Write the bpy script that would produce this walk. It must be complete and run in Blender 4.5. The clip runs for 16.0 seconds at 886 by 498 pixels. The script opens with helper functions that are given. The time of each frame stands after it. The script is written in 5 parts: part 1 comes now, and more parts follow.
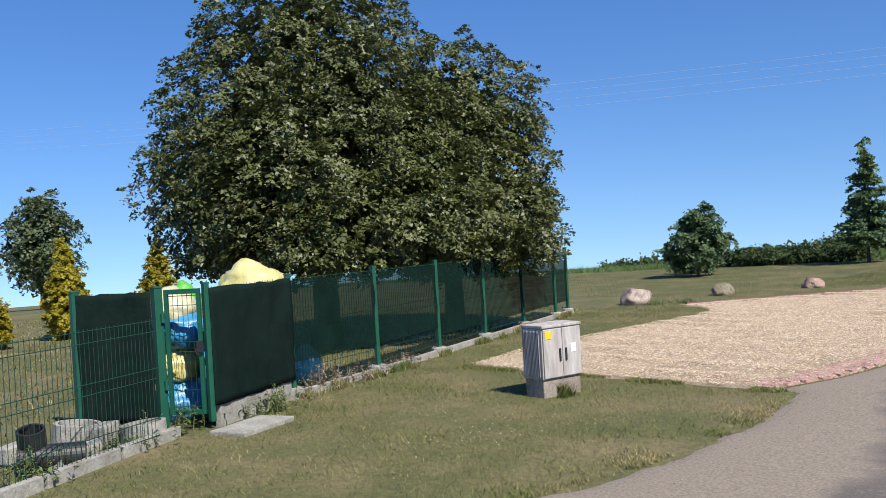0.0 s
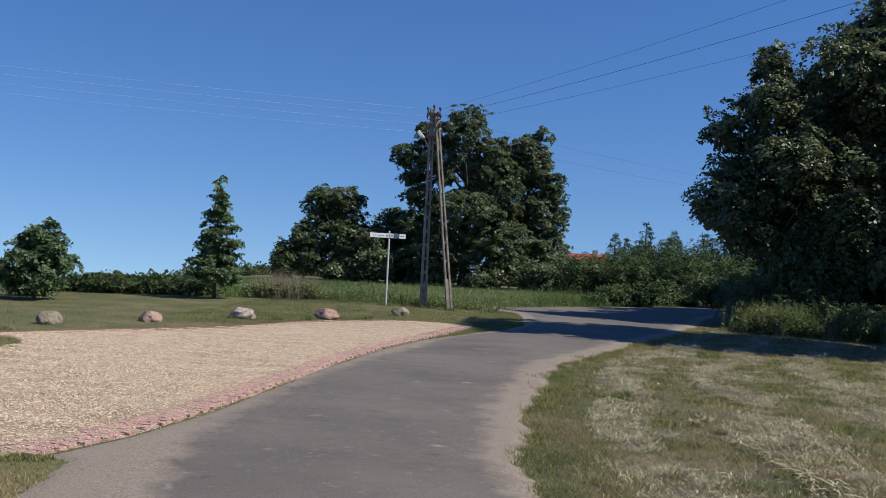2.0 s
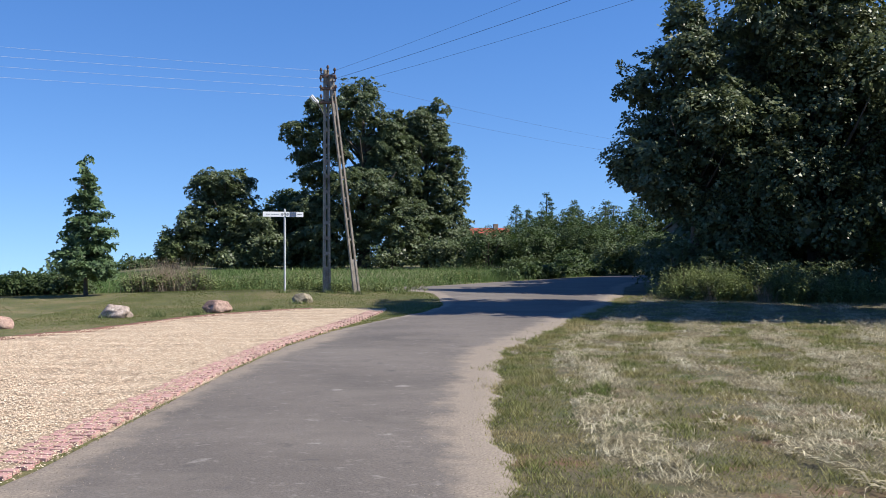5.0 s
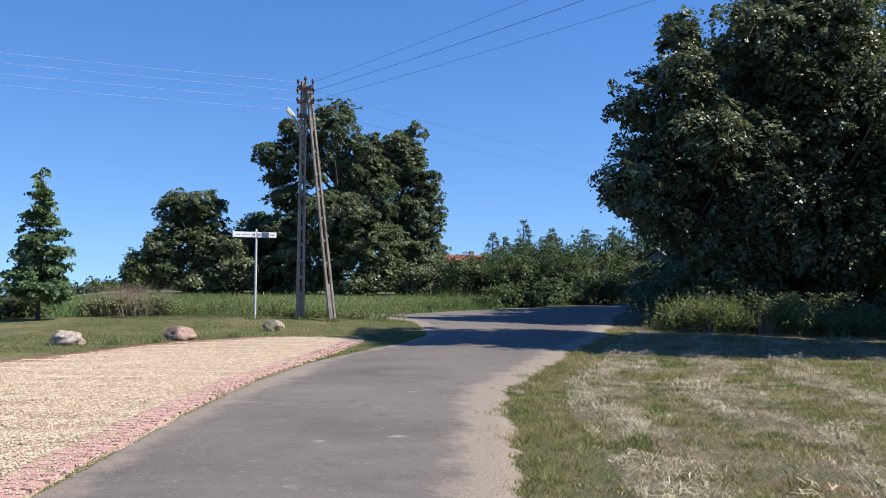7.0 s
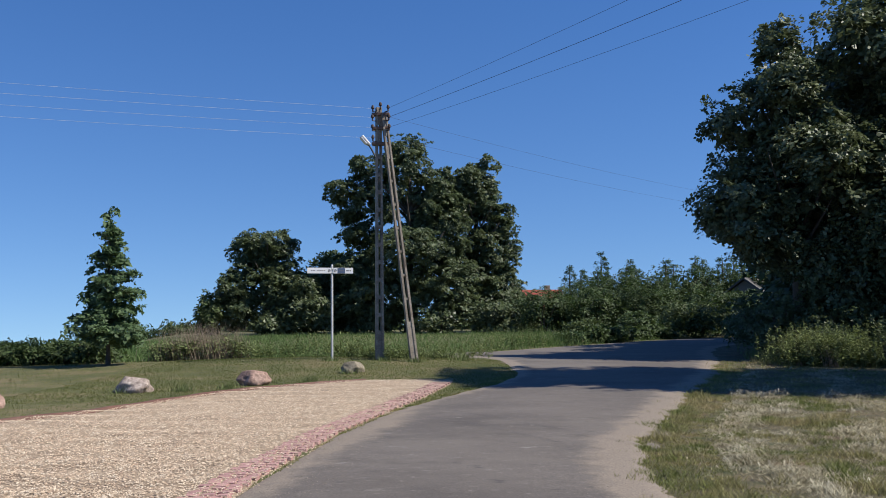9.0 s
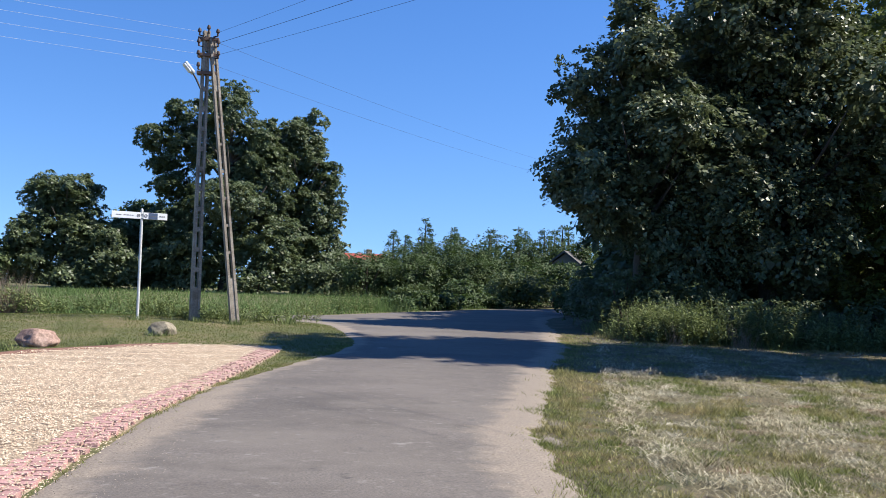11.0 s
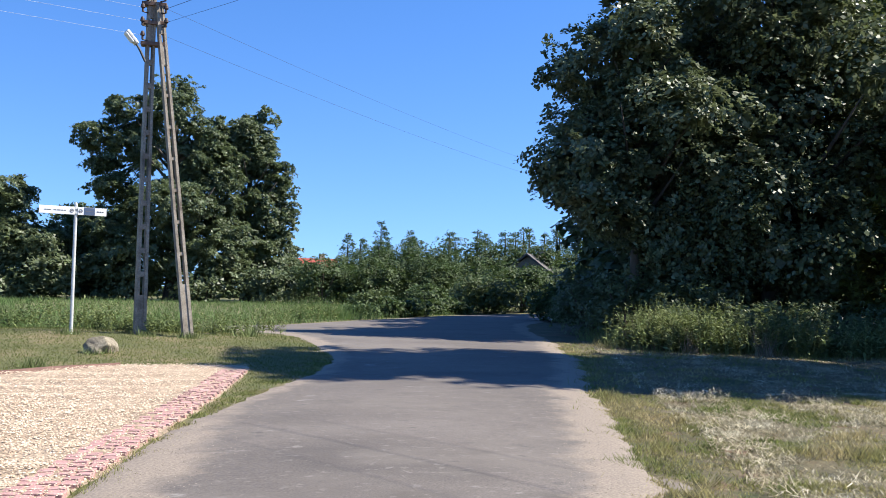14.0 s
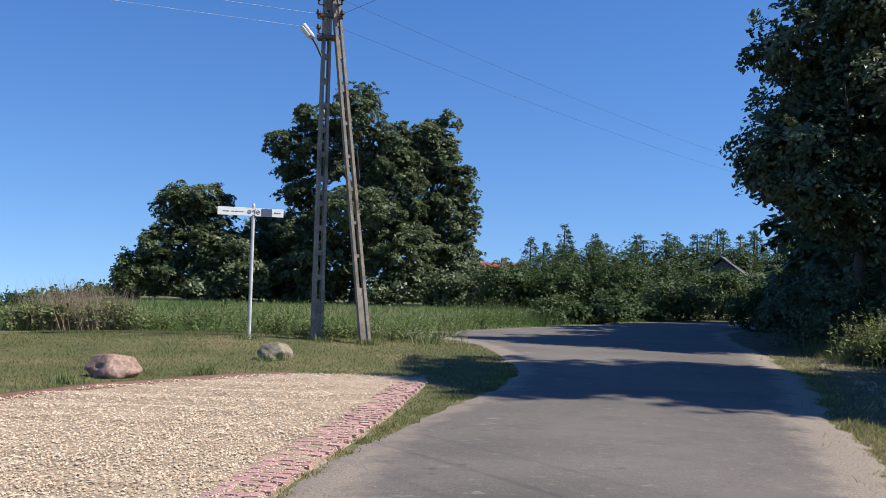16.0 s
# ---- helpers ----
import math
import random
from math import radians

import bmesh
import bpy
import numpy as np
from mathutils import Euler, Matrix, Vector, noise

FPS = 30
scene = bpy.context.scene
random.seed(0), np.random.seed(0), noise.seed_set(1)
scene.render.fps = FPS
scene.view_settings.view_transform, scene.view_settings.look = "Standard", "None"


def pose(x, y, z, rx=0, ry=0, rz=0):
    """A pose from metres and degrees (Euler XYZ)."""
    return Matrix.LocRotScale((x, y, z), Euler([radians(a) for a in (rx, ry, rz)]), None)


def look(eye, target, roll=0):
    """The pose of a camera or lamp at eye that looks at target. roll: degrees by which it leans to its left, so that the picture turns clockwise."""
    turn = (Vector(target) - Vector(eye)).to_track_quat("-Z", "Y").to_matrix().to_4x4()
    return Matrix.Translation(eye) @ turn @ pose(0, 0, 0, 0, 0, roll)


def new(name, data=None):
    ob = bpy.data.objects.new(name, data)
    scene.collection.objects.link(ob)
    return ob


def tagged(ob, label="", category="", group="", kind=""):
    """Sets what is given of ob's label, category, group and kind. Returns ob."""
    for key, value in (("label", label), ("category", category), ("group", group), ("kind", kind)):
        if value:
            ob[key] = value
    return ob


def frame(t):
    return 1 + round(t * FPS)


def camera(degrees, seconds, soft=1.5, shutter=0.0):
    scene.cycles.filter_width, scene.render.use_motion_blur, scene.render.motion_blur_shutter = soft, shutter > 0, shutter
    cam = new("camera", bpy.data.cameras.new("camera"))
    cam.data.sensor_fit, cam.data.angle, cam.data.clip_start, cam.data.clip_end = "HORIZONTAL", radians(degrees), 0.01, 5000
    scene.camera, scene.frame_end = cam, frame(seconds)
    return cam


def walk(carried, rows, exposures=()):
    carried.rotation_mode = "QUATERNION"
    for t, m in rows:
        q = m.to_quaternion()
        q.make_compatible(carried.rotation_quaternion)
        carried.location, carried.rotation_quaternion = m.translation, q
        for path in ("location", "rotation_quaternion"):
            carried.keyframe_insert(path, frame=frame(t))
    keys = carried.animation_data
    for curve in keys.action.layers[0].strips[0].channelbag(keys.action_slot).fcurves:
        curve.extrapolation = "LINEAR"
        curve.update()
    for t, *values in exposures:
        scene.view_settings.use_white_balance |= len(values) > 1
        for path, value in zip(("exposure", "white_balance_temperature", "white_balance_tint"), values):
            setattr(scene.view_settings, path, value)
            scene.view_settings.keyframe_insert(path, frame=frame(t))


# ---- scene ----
PATH = [
    (0, (1.047, -5.894, 1.764), (-0.367, -4.479, 1.75), -3.3),
    (0.5, (0.994, -5.36, 1.768), (-0.046, -3.653, 1.708), -0.6),
    (1, (0.908, -4.846, 1.781), (0.248, -2.958, 1.731), -0.8),
    (1.5, (0.889, -4.382, 1.794), (0.389, -2.445, 1.81), 2.1),
    (2, (0.85, -3.891, 1.782), (0.615, -1.905, 1.819), 2.9),
    (2.5, (0.76, -3.449, 1.765), (0.764, -1.449, 1.793), 1.3),
    (3, (0.641, -2.915, 1.757), (0.589, -0.916, 1.72), 1.4),
    (3.5, (0.526, -2.443, 1.757), (0.458, -0.445, 1.714), 0.2),
    (3.7, (0.472, -2.227, 1.748), (0.453, -0.227, 1.747), 0.3),
    (5.8, (0.072, -0.08, 1.61), (0.084, 1.92, 1.61), -0.6),
    (6, (0.044, 0.082, 1.623), (0.083, 2.082, 1.598), -1.3),
    (6.5, (-0.032, 0.562, 1.593), (0.065, 2.559, 1.621), 0.6),
    (7, (-0.15, 1.057, 1.572), (-0.091, 3.056, 1.633), 0.6),
    (7.5, (-0.254, 1.511, 1.568), (-0.276, 3.511, 1.6), -0.2),
    (8, (-0.404, 2.016, 1.556), (-0.581, 4.008, 1.599), -0.7),
    (8.5, (-0.524, 2.457, 1.541), (-0.739, 4.445, 1.599), -3.3),
    (9, (-0.609, 2.947, 1.529), (-0.702, 4.94, 1.671), -0.6),
    (9.5, (-0.652, 3.449, 1.505), (-0.571, 5.444, 1.616), -0.1),
    (9.7, (-0.686, 3.608, 1.504), (-0.522, 5.598, 1.618), -0.1),
    (11.8, (-1.307, 6.515, 1.412), (-0.905, 8.474, 1.442), 2.5),
    (12, (-1.345, 6.688, 1.413), (-0.864, 8.629, 1.438), 1.9),
    (12.5, (-1.415, 7.146, 1.405), (-0.793, 9.046, 1.441), 0.5),
    (13, (-1.449, 7.614, 1.389), (-0.966, 9.554, 1.448), 2.2),
    (13.5, (-1.487, 8.045, 1.389), (-1.057, 9.998, 1.404), 0.5),
    (14, (-1.481, 8.516, 1.377), (-1.058, 10.469, 1.461), 1.3),
    (14.5, (-1.455, 8.933, 1.36), (-1.014, 10.884, 1.32), 4.1),
    (15, (-1.46, 9.366, 1.367), (-1.176, 11.346, 1.361), 1.2),
    (15.5, (-1.398, 9.809, 1.359), (-1.358, 11.808, 1.391), 1.8),
    (16, (-1.371, 10.163, 1.366), (-1.344, 12.161, 1.451), 1.5),
]
cam = camera(52.0, 16.0, soft=0.8)
walk(cam, [(t, look(eye, to, roll)) for t, eye, to, roll in PATH], [(0.0, 0.6), (0.5, 0.52), (1.0, 0.28), (1.5, 0.13), (2.5, 0.5), (3.5, 0.68), (7.0, 0.85), (8.0, 0.6), (9.0, 0.4), (9.5, 0.5), (9.7, 0.6), (11.8, 1.15), (12.5, 1.25), (14.5, 1.2), (15.5, 0.9), (16.0, 0.67)])

# ---- light ----
SUN_EL, SUN_AZ = 49.0, 101.0          # degrees; azimuth clockwise from +y
world = bpy.data.worlds.new("sky")
scene.world = world
world.use_nodes = True
wn = world.node_tree.nodes
sky = wn.new("ShaderNodeTexSky")
sky.sky_type = "NISHITA"
sky.sun_disc = False
sky.sun_elevation, sky.sun_rotation = radians(SUN_EL), radians(SUN_AZ)
sky.air_density, sky.dust_density, sky.ozone_density = 1.0, 0.0, 4.0
wn["Background"].inputs["Strength"].default_value = 0.099
tc = wn.new("ShaderNodeTexCoord")
lift = wn.new("ShaderNodeVectorMath")           # clean dry air: no yellow band at the horizon
lift.operation = "MULTIPLY_ADD"
lift.inputs[1].default_value, lift.inputs[2].default_value = (1, 1, 0.8), (0, 0, 0.125)
hue = wn.new("ShaderNodeHueSaturation")
hue.inputs["Saturation"].default_value = 1.25
hue.inputs["Hue"].default_value = 0.511
world.node_tree.links.new(tc.outputs["Generated"], lift.inputs[0])
world.node_tree.links.new(lift.outputs[0], sky.inputs["Vector"])
world.node_tree.links.new(sky.outputs[0], hue.inputs["Color"])
world.node_tree.links.new(hue.outputs[0], wn["Background"].inputs["Color"])
sun = new("sun", bpy.data.lights.new("sun", "SUN"))
sun.data.energy, sun.data.angle, sun.data.color = 4.6, radians(0.5), (1.0, 0.95, 0.86)
to_sun = Vector((math.sin(radians(SUN_AZ)) * math.cos(radians(SUN_EL)), math.cos(radians(SUN_AZ)) * math.cos(radians(SUN_EL)), math.sin(radians(SUN_EL))))
sun.matrix_world = look((20, -10, 40), Vector((20, -10, 40)) - to_sun)

# ---- materials ----
def material(name, stops, scale=4.0, detail=6.0, rough=0.85, bump=0.0, bump_scale=None, metal=0.0, island=0.0, objrand=0.0, fine=None, translucent=0.0, stretch=None, blotch=None):
    """Noise-driven colour ramp with a second finer noise, random tint by island or object, and fine relief."""
    m = bpy.data.materials.new(name)
    m.use_nodes = True
    nt, n, l = m.node_tree, m.node_tree.nodes, m.node_tree.links
    b = n["Principled BSDF"]
    b.inputs["Roughness"].default_value, b.inputs["Metallic"].default_value = rough, metal
    co = n.new("ShaderNodeNewGeometry").outputs["Position"] if not objrand else n.new("ShaderNodeTexCoord").outputs["Object"]
    if stretch:
        mp = n.new("ShaderNodeMapping")
        mp.inputs["Scale"].default_value = stretch
        l.new(co, mp.inputs["Vector"])
        co = mp.outputs[0]
    def ns(sc, de=detail, ro=0.6):
        t = n.new("ShaderNodeTexNoise")
        t.inputs["Scale"].default_value, t.inputs["Detail"].default_value, t.inputs["Roughness"].default_value = sc, de, ro
        l.new(co, t.inputs["Vector"])
        return t.outputs["Fac"]
    ramp = n.new("ShaderNodeValToRGB")
    while len(ramp.color_ramp.elements) < len(stops):
        ramp.color_ramp.elements.new(0.5)
    for e, (p, c) in zip(ramp.color_ramp.elements, stops):
        e.position, e.color = p, (*c, 1)
    l.new(ns(scale), ramp.inputs[0])
    out = ramp.outputs[0]
    def mult(fac, lo, hi, a=0.3, z=0.7):
        nonlocal out
        mr = n.new("ShaderNodeMapRange")
        for k, v in zip((1, 2, 3, 4), (a, z, lo, hi)):
            mr.inputs[k].default_value = v
        l.new(fac, mr.inputs[0])
        mx = n.new("ShaderNodeMix")
        mx.data_type, mx.blend_type = "RGBA", "MULTIPLY"
        mx.inputs[0].default_value = 1.0
        l.new(out, mx.inputs[6])
        l.new(mr.outputs[0], mx.inputs[7])
        out = mx.outputs[2]
    if fine:
        mult(ns(fine[0], 4.0), 1 - fine[1], 1 + fine[1])
    if island:
        mult(n.new("ShaderNodeNewGeometry").outputs["Random Per Island"], 1 - island, 1 + island, 0, 1)
    if objrand:
        mult(n.new("ShaderNodeObjectInfo").outputs["Random"], 1 - objrand, 1 + objrand, 0, 1)
    for sc, colour, lo, hi in ([blotch] if isinstance(blotch, tuple) else blotch or []):
        mr = n.new("ShaderNodeMapRange")
        mr.inputs[1].default_value, mr.inputs[2].default_value = lo, hi
        l.new(ns(sc, 8.0, 0.65), mr.inputs[0])
        mx = n.new("ShaderNodeMix")
        mx.data_type = "RGBA"
        l.new(mr.outputs[0], mx.inputs[0])
        l.new(out, mx.inputs[6])
        mx.inputs[7].default_value = (*colour, 1)
        out = mx.outputs[2]
    l.new(out, b.inputs["Base Color"])
    if bump:
        bp = n.new("ShaderNodeBump")
        bp.inputs["Strength"].default_value, bp.inputs["Distance"].default_value = bump, 0.02
        l.new(ns(bump_scale or scale * 8, 5.0), bp.inputs["Height"])
        l.new(bp.outputs[0], b.inputs["Normal"])
    if translucent:
        tr = n.new("ShaderNodeBsdfTranslucent")
        l.new(out, tr.inputs["Color"])
        ms = n.new("ShaderNodeMixShader")
        ms.inputs[0].default_value = translucent
        l.new(b.outputs[0], ms.inputs[1])
        l.new(tr.outputs[0], ms.inputs[2])
        l.new(ms.outputs[0], n["Material Output"].inputs["Surface"])
    return m


M_SOIL = material("meadow_soil", [(0.3, (0.055, 0.048, 0.02)), (0.5, (0.088, 0.072, 0.034)), (0.7, (0.14, 0.108, 0.06))], 1.4, 8, 0.95, 0.8, 30, fine=(38, 0.7), blotch=[(0.9, (0.135, 0.068, 0.034), 0.54, 0.66), (1.7, (0.06, 0.066, 0.022), 0.52, 0.64)])
M_LAWN = material("mown_lawn", [(0.3, (0.064, 0.073, 0.019)), (0.48, (0.097, 0.094, 0.031)), (0.66, (0.165, 0.13, 0.062))], 0.7, 9, 0.95, 0.6, 40, fine=(18, 0.35), blotch=(1.3, (0.15, 0.105, 0.055), 0.6, 0.74))
M_ASPHALT = material("worn_asphalt", [(0.3, (0.084, 0.0715, 0.0615)), (0.5, (0.118, 0.1, 0.085)), (0.72, (0.16, 0.138, 0.118))], 0.55, 10, 0.9, 0.3, 120, fine=(75, 0.36), blotch=[(0.5, (0.15, 0.129, 0.108), 0.50, 0.70), (1.1, (0.094, 0.079, 0.066), 0.54, 0.70), (3.2, (0.225, 0.203, 0.178), 0.63, 0.70), (14.0, (0.185, 0.164, 0.143), 0.58, 0.68), (7.0, (0.076, 0.066, 0.058), 0.60, 0.70)], stretch=(0.7, 1.0, 1))
M_SAND = material("sandy_shoulder", [(0.3, (0.142, 0.116, 0.0904)), (0.5, (0.194, 0.162, 0.129)), (0.7, (0.239, 0.203, 0.164))], 1.2, 9, 0.95, 0.6, 45, fine=(60, 0.25))
M_GRIT = material("loose_grit", [(0.3, (0.14, 0.115, 0.09)), (0.5, (0.21, 0.175, 0.14)), (0.7, (0.3, 0.26, 0.21))], 30, 3, 0.9, island=0.55)
M_BED = material("gravel_bed", [(0.3, (0.22, 0.16, 0.105)), (0.5, (0.30, 0.225, 0.15)), (0.7, (0.38, 0.295, 0.205))], 1.5, 8, 0.9, 0.8, 30, fine=(35, 0.4))
M_STONE = material("gravel_stones", [(0.3, (0.36, 0.248, 0.168)), (0.5, (0.485, 0.375, 0.265)), (0.7, (0.585, 0.495, 0.38))], 11, 3, 0.85, island=0.32)
M_PAVER = material("red_pavers", [(0.3, (0.34, 0.172, 0.155)), (0.6, (0.42, 0.25, 0.224))], 9, 5, 0.85, 0.3, 60, objrand=0.12, fine=(60, 0.2))
M_PAVER_J = material("red_pavers_far", [(0.3, (0.34, 0.172, 0.155)), (0.6, (0.42, 0.25, 0.224))], 9, 5, 0.85, 0.3, 60, island=0.2, fine=(60, 0.15))
M_EDGING = material("edging_plastic", [(0.3, (0.0864, 0.036, 0.0252)), (0.7, (0.144, 0.0648, 0.0432))], 6, 4, 0.7)
M_BLADE = material("grass_blades", [(0.3, (0.112, 0.158, 0.034)), (0.47, (0.188, 0.202, 0.06)), (0.64, (0.364, 0.3, 0.145))], 0.8, 8, 0.75, island=0.55, translucent=0.42)
M_TURF = material("lawn_blades", [(0.3, (0.1, 0.132, 0.03)), (0.5, (0.142, 0.162, 0.043)), (0.72, (0.205, 0.198, 0.075))], 0.6, 8, 0.75, island=0.2, translucent=0.4)
M_FIELD = material("tall_field_grass", [(0.3, (0.0795, 0.145, 0.0339)), (0.55, (0.112, 0.178, 0.0484)), (0.75, (0.18, 0.212, 0.0888))], 0.25, 6, 0.75, island=0.4, translucent=0.3)
M_HAY = material("cut_hay", [(0.3, (0.19, 0.15, 0.075)), (0.5, (0.36, 0.315, 0.195)), (0.7, (0.54, 0.50, 0.37))], 1.6, 6, 0.7, island=0.5, translucent=0.15)
M_DRY = material("dry_reeds", [(0.3, (0.22, 0.165, 0.11)), (0.6, (0.36, 0.28, 0.2))], 1.2, 5, 0.8, island=0.4, translucent=0.25)
M_WEED = material("weeds", [(0.3, (0.11, 0.148, 0.045)), (0.6, (0.172, 0.205, 0.073)), (0.75, (0.26, 0.27, 0.125))], 1.0, 6, 0.75, island=0.45, translucent=0.3)


def leaf(name, a, b, c, tr=0.28, rough=0.66):
    return material(name, [(0.3, a), (0.5, b), (0.72, c)], 0.9, 5, rough, island=0.32, translucent=tr)


M_LIME = leaf("lime_leaves", (0.055, 0.07, 0.014), (0.09, 0.106, 0.028), (0.158, 0.166, 0.064), 0.2, 0.48)
M_MAPLE = leaf("maple_leaves", (0.085, 0.11, 0.05), (0.122, 0.15, 0.07), (0.18, 0.2, 0.11), 0.26, 0.48)
# backlit maple foliage: the sun's yellow-green is put into the leaf colour
M_MAPLE_SUNLIT = leaf("sunlit_maple_leaves", (0.10, 0.13, 0.025), (0.15, 0.18, 0.04), (0.22, 0.24, 0.07), 0.45, 0.48)
M_OAK = leaf("oak_leaves", (0.072, 0.1, 0.042), (0.108, 0.14, 0.06), (0.16, 0.19, 0.098), 0.36, 0.48)
M_ALDER = leaf("young_tree_leaves", (0.0625, 0.11, 0.0413), (0.0975, 0.156, 0.0625), (0.156, 0.213, 0.106), 0.34)
M_HEDGE = leaf("hedge_leaves", (0.0395, 0.0658, 0.0171), (0.0592, 0.095, 0.0263), (0.0924, 0.126, 0.0429), 0.35)
M_SPRUCE = leaf("spruce_needles", (0.0425, 0.0748, 0.0255), (0.0638, 0.106, 0.0382), (0.0935, 0.136, 0.0553), 0.35)
M_WILLOW = leaf("willow_leaves", (0.0595, 0.085, 0.0255), (0.085, 0.119, 0.0382), (0.128, 0.153, 0.0595))
M_THUJA = leaf("golden_thuja", (0.243, 0.213, 0.0194), (0.408, 0.35, 0.0292), (0.535, 0.447, 0.0583), 0.5)
M_BARK = material("bark", [(0.3, (0.048, 0.0384, 0.0288)), (0.6, (0.104, 0.084, 0.064))], 5, 8, 0.95, 0.8, 25, stretch=(1, 1, 0.25))
M_CONC = material("weathered_concrete", [(0.3, (0.19, 0.158, 0.125)), (0.5, (0.27, 0.23, 0.183)), (0.72, (0.355, 0.312, 0.256))], 3, 8, 0.92, 0.5, 40, fine=(30, 0.28), blotch=[(1.6, (0.115, 0.092, 0.07), 0.52, 0.72), (6.0, (0.36, 0.33, 0.28), 0.62, 0.7)])
M_RUBBLE = material("pale_concrete", [(0.3, (0.202, 0.187, 0.158)), (0.6, (0.324, 0.31, 0.274))], 4, 8, 0.92, 0.5, 30, fine=(30, 0.2))
M_GREEN = material("green_paint", [(0.3, (0.006, 0.0638, 0.0375)), (0.7, (0.0105, 0.09, 0.0525))], 6, 5, 0.45, island=0.1)
M_WIRE = material("green_wire", [(0.3, (0.006, 0.0413, 0.0255)), (0.7, (0.0105, 0.0562, 0.0338))], 6, 3, 0.5)
M_CLOTH = material("shade_cloth", [(0.3, (0.0028, 0.0098, 0.0077)), (0.7, (0.0077, 0.0175, 0.014))], 3, 6, 0.8, 0.5, 9, fine=(70, 0.3))
M_STEELW = material("galvanised_post", [(0.3, (0.468, 0.468, 0.451)), (0.7, (0.595, 0.595, 0.578))], 5, 4, 0.5, fine=(20, 0.1))
M_SIGN = material("white_sign_sheet", [(0.3, (0.712, 0.712, 0.703)), (0.7, (0.788, 0.788, 0.779))], 5, 3, 0.5)
M_INK = material("dark_lettering", [(0.3, (0.10, 0.10, 0.11)), (0.7, (0.15, 0.15, 0.16))], 5, 3, 0.6)
M_BLUE_INK = material("blue_sheet", [(0.3, (0.05, 0.08, 0.14)), (0.7, (0.08, 0.11, 0.18))], 5, 3, 0.5)
M_CAB = material("grey_cabinet_plastic", [(0.3, (0.29, 0.262, 0.24)), (0.5, (0.41, 0.38, 0.355)), (0.72, (0.53, 0.505, 0.48))], 5, 8, 0.7, 0.1, 30, stretch=(2, 2, 0.3), fine=(14, 0.16), blotch=[(4.0, (0.2, 0.155, 0.13), 0.53, 0.74), (9.0, (0.16, 0.125, 0.11), 0.6, 0.72)])
M_YELLOW = material("yellow_label", [(0.3, (0.75, 0.48, 0.02)), (0.7, (0.82, 0.55, 0.04))], 6, 3, 0.5)
M_BLACK = material("black_plastic", [(0.3, (0.012, 0.012, 0.013)), (0.7, (0.03, 0.03, 0.03))], 6, 5, 0.5)
M_RUST = material("rusty_brown", [(0.3, (0.10, 0.06, 0.045)), (0.7, (0.19, 0.12, 0.09))], 8, 5, 0.85)
M_INSUL = material("brown_porcelain", [(0.3, (0.035, 0.02, 0.016)), (0.7, (0.06, 0.032, 0.025))], 8, 3, 0.65)
M_CABLE = material("cable", [(0.3, (0.03, 0.03, 0.032)), (0.7, (0.05, 0.05, 0.052))], 3, 2, 0.6)
M_ALU = material("aluminium_wire", [(0.3, (0.5, 0.5, 0.52)), (0.7, (0.62, 0.62, 0.64))], 3, 2, 0.45)
M_LAMPHEAD = material("lamp_housing", [(0.3, (0.45, 0.46, 0.47)), (0.7, (0.6, 0.61, 0.62))], 4, 3, 0.4)
M_GLASSY = material("lamp_bowl", [(0.3, (0.7, 0.72, 0.74)), (0.7, (0.8, 0.82, 0.84))], 4, 3, 0.2)
M_BAGY = material("yellow_bag", [(0.3, (0.465, 0.413, 0.12)), (0.7, (0.585, 0.54, 0.27))], 4, 5, 0.4, 0.7, 9)
M_BAGB = material("blue_bag", [(0.3, (0.024, 0.176, 0.36)), (0.7, (0.064, 0.288, 0.496))], 5, 5, 0.35, 0.7, 10)
M_BAGW = material("white_bag", [(0.3, (0.465, 0.435, 0.247)), (0.7, (0.562, 0.54, 0.375))], 5, 5, 0.4, 0.7, 10)
M_BAGG = material("green_bag", [(0.3, (0.075, 0.338, 0.0375)), (0.7, (0.135, 0.45, 0.0675))], 5, 5, 0.4, 0.6, 10)
M_ROOF = material("red_roof_tiles", [(0.3, (0.245, 0.0385, 0.0245)), (0.7, (0.315, 0.063, 0.0385))], 3, 5, 0.7, fine=(8, 0.2))
M_WALLW = material("pale_render", [(0.3, (0.2, 0.175, 0.145)), (0.7, (0.27, 0.24, 0.2))], 2, 5, 0.9)
M_SLATE = material("grey_roof", [(0.3, (0.0784, 0.0735, 0.0686)), (0.7, (0.118, 0.108, 0.098))], 2, 5, 0.85, fine=(8, 0.2))
M_PANE = material("window_glass", [(0.3, (0.03, 0.04, 0.05)), (0.7, (0.05, 0.06, 0.07))], 2, 2, 0.1)


def rock_material(name, a, b, c):
    return material(name, [(0.3, a), (0.5, b), (0.7, c)], 2.2, 9, 0.9, 0.9, 14, objrand=0.08, fine=(25, 0.35), blotch=[(3.0, tuple(0.65 * v for v in a), 0.56, 0.68), (2.0, tuple(min(0.6, 1.25 * v) for v in c), 0.60, 0.72)])


M_ROCK_PINK = rock_material("pink_granite", (0.187, 0.114, 0.0832), (0.291, 0.187, 0.146), (0.395, 0.281, 0.229))
M_ROCK_GREY = rock_material("grey_granite", (0.128, 0.104, 0.072), (0.216, 0.184, 0.128), (0.32, 0.272, 0.2))
M_ROCK_PALE = rock_material("pale_granite", (0.184, 0.135, 0.108), (0.313, 0.243, 0.2), (0.497, 0.421, 0.367))


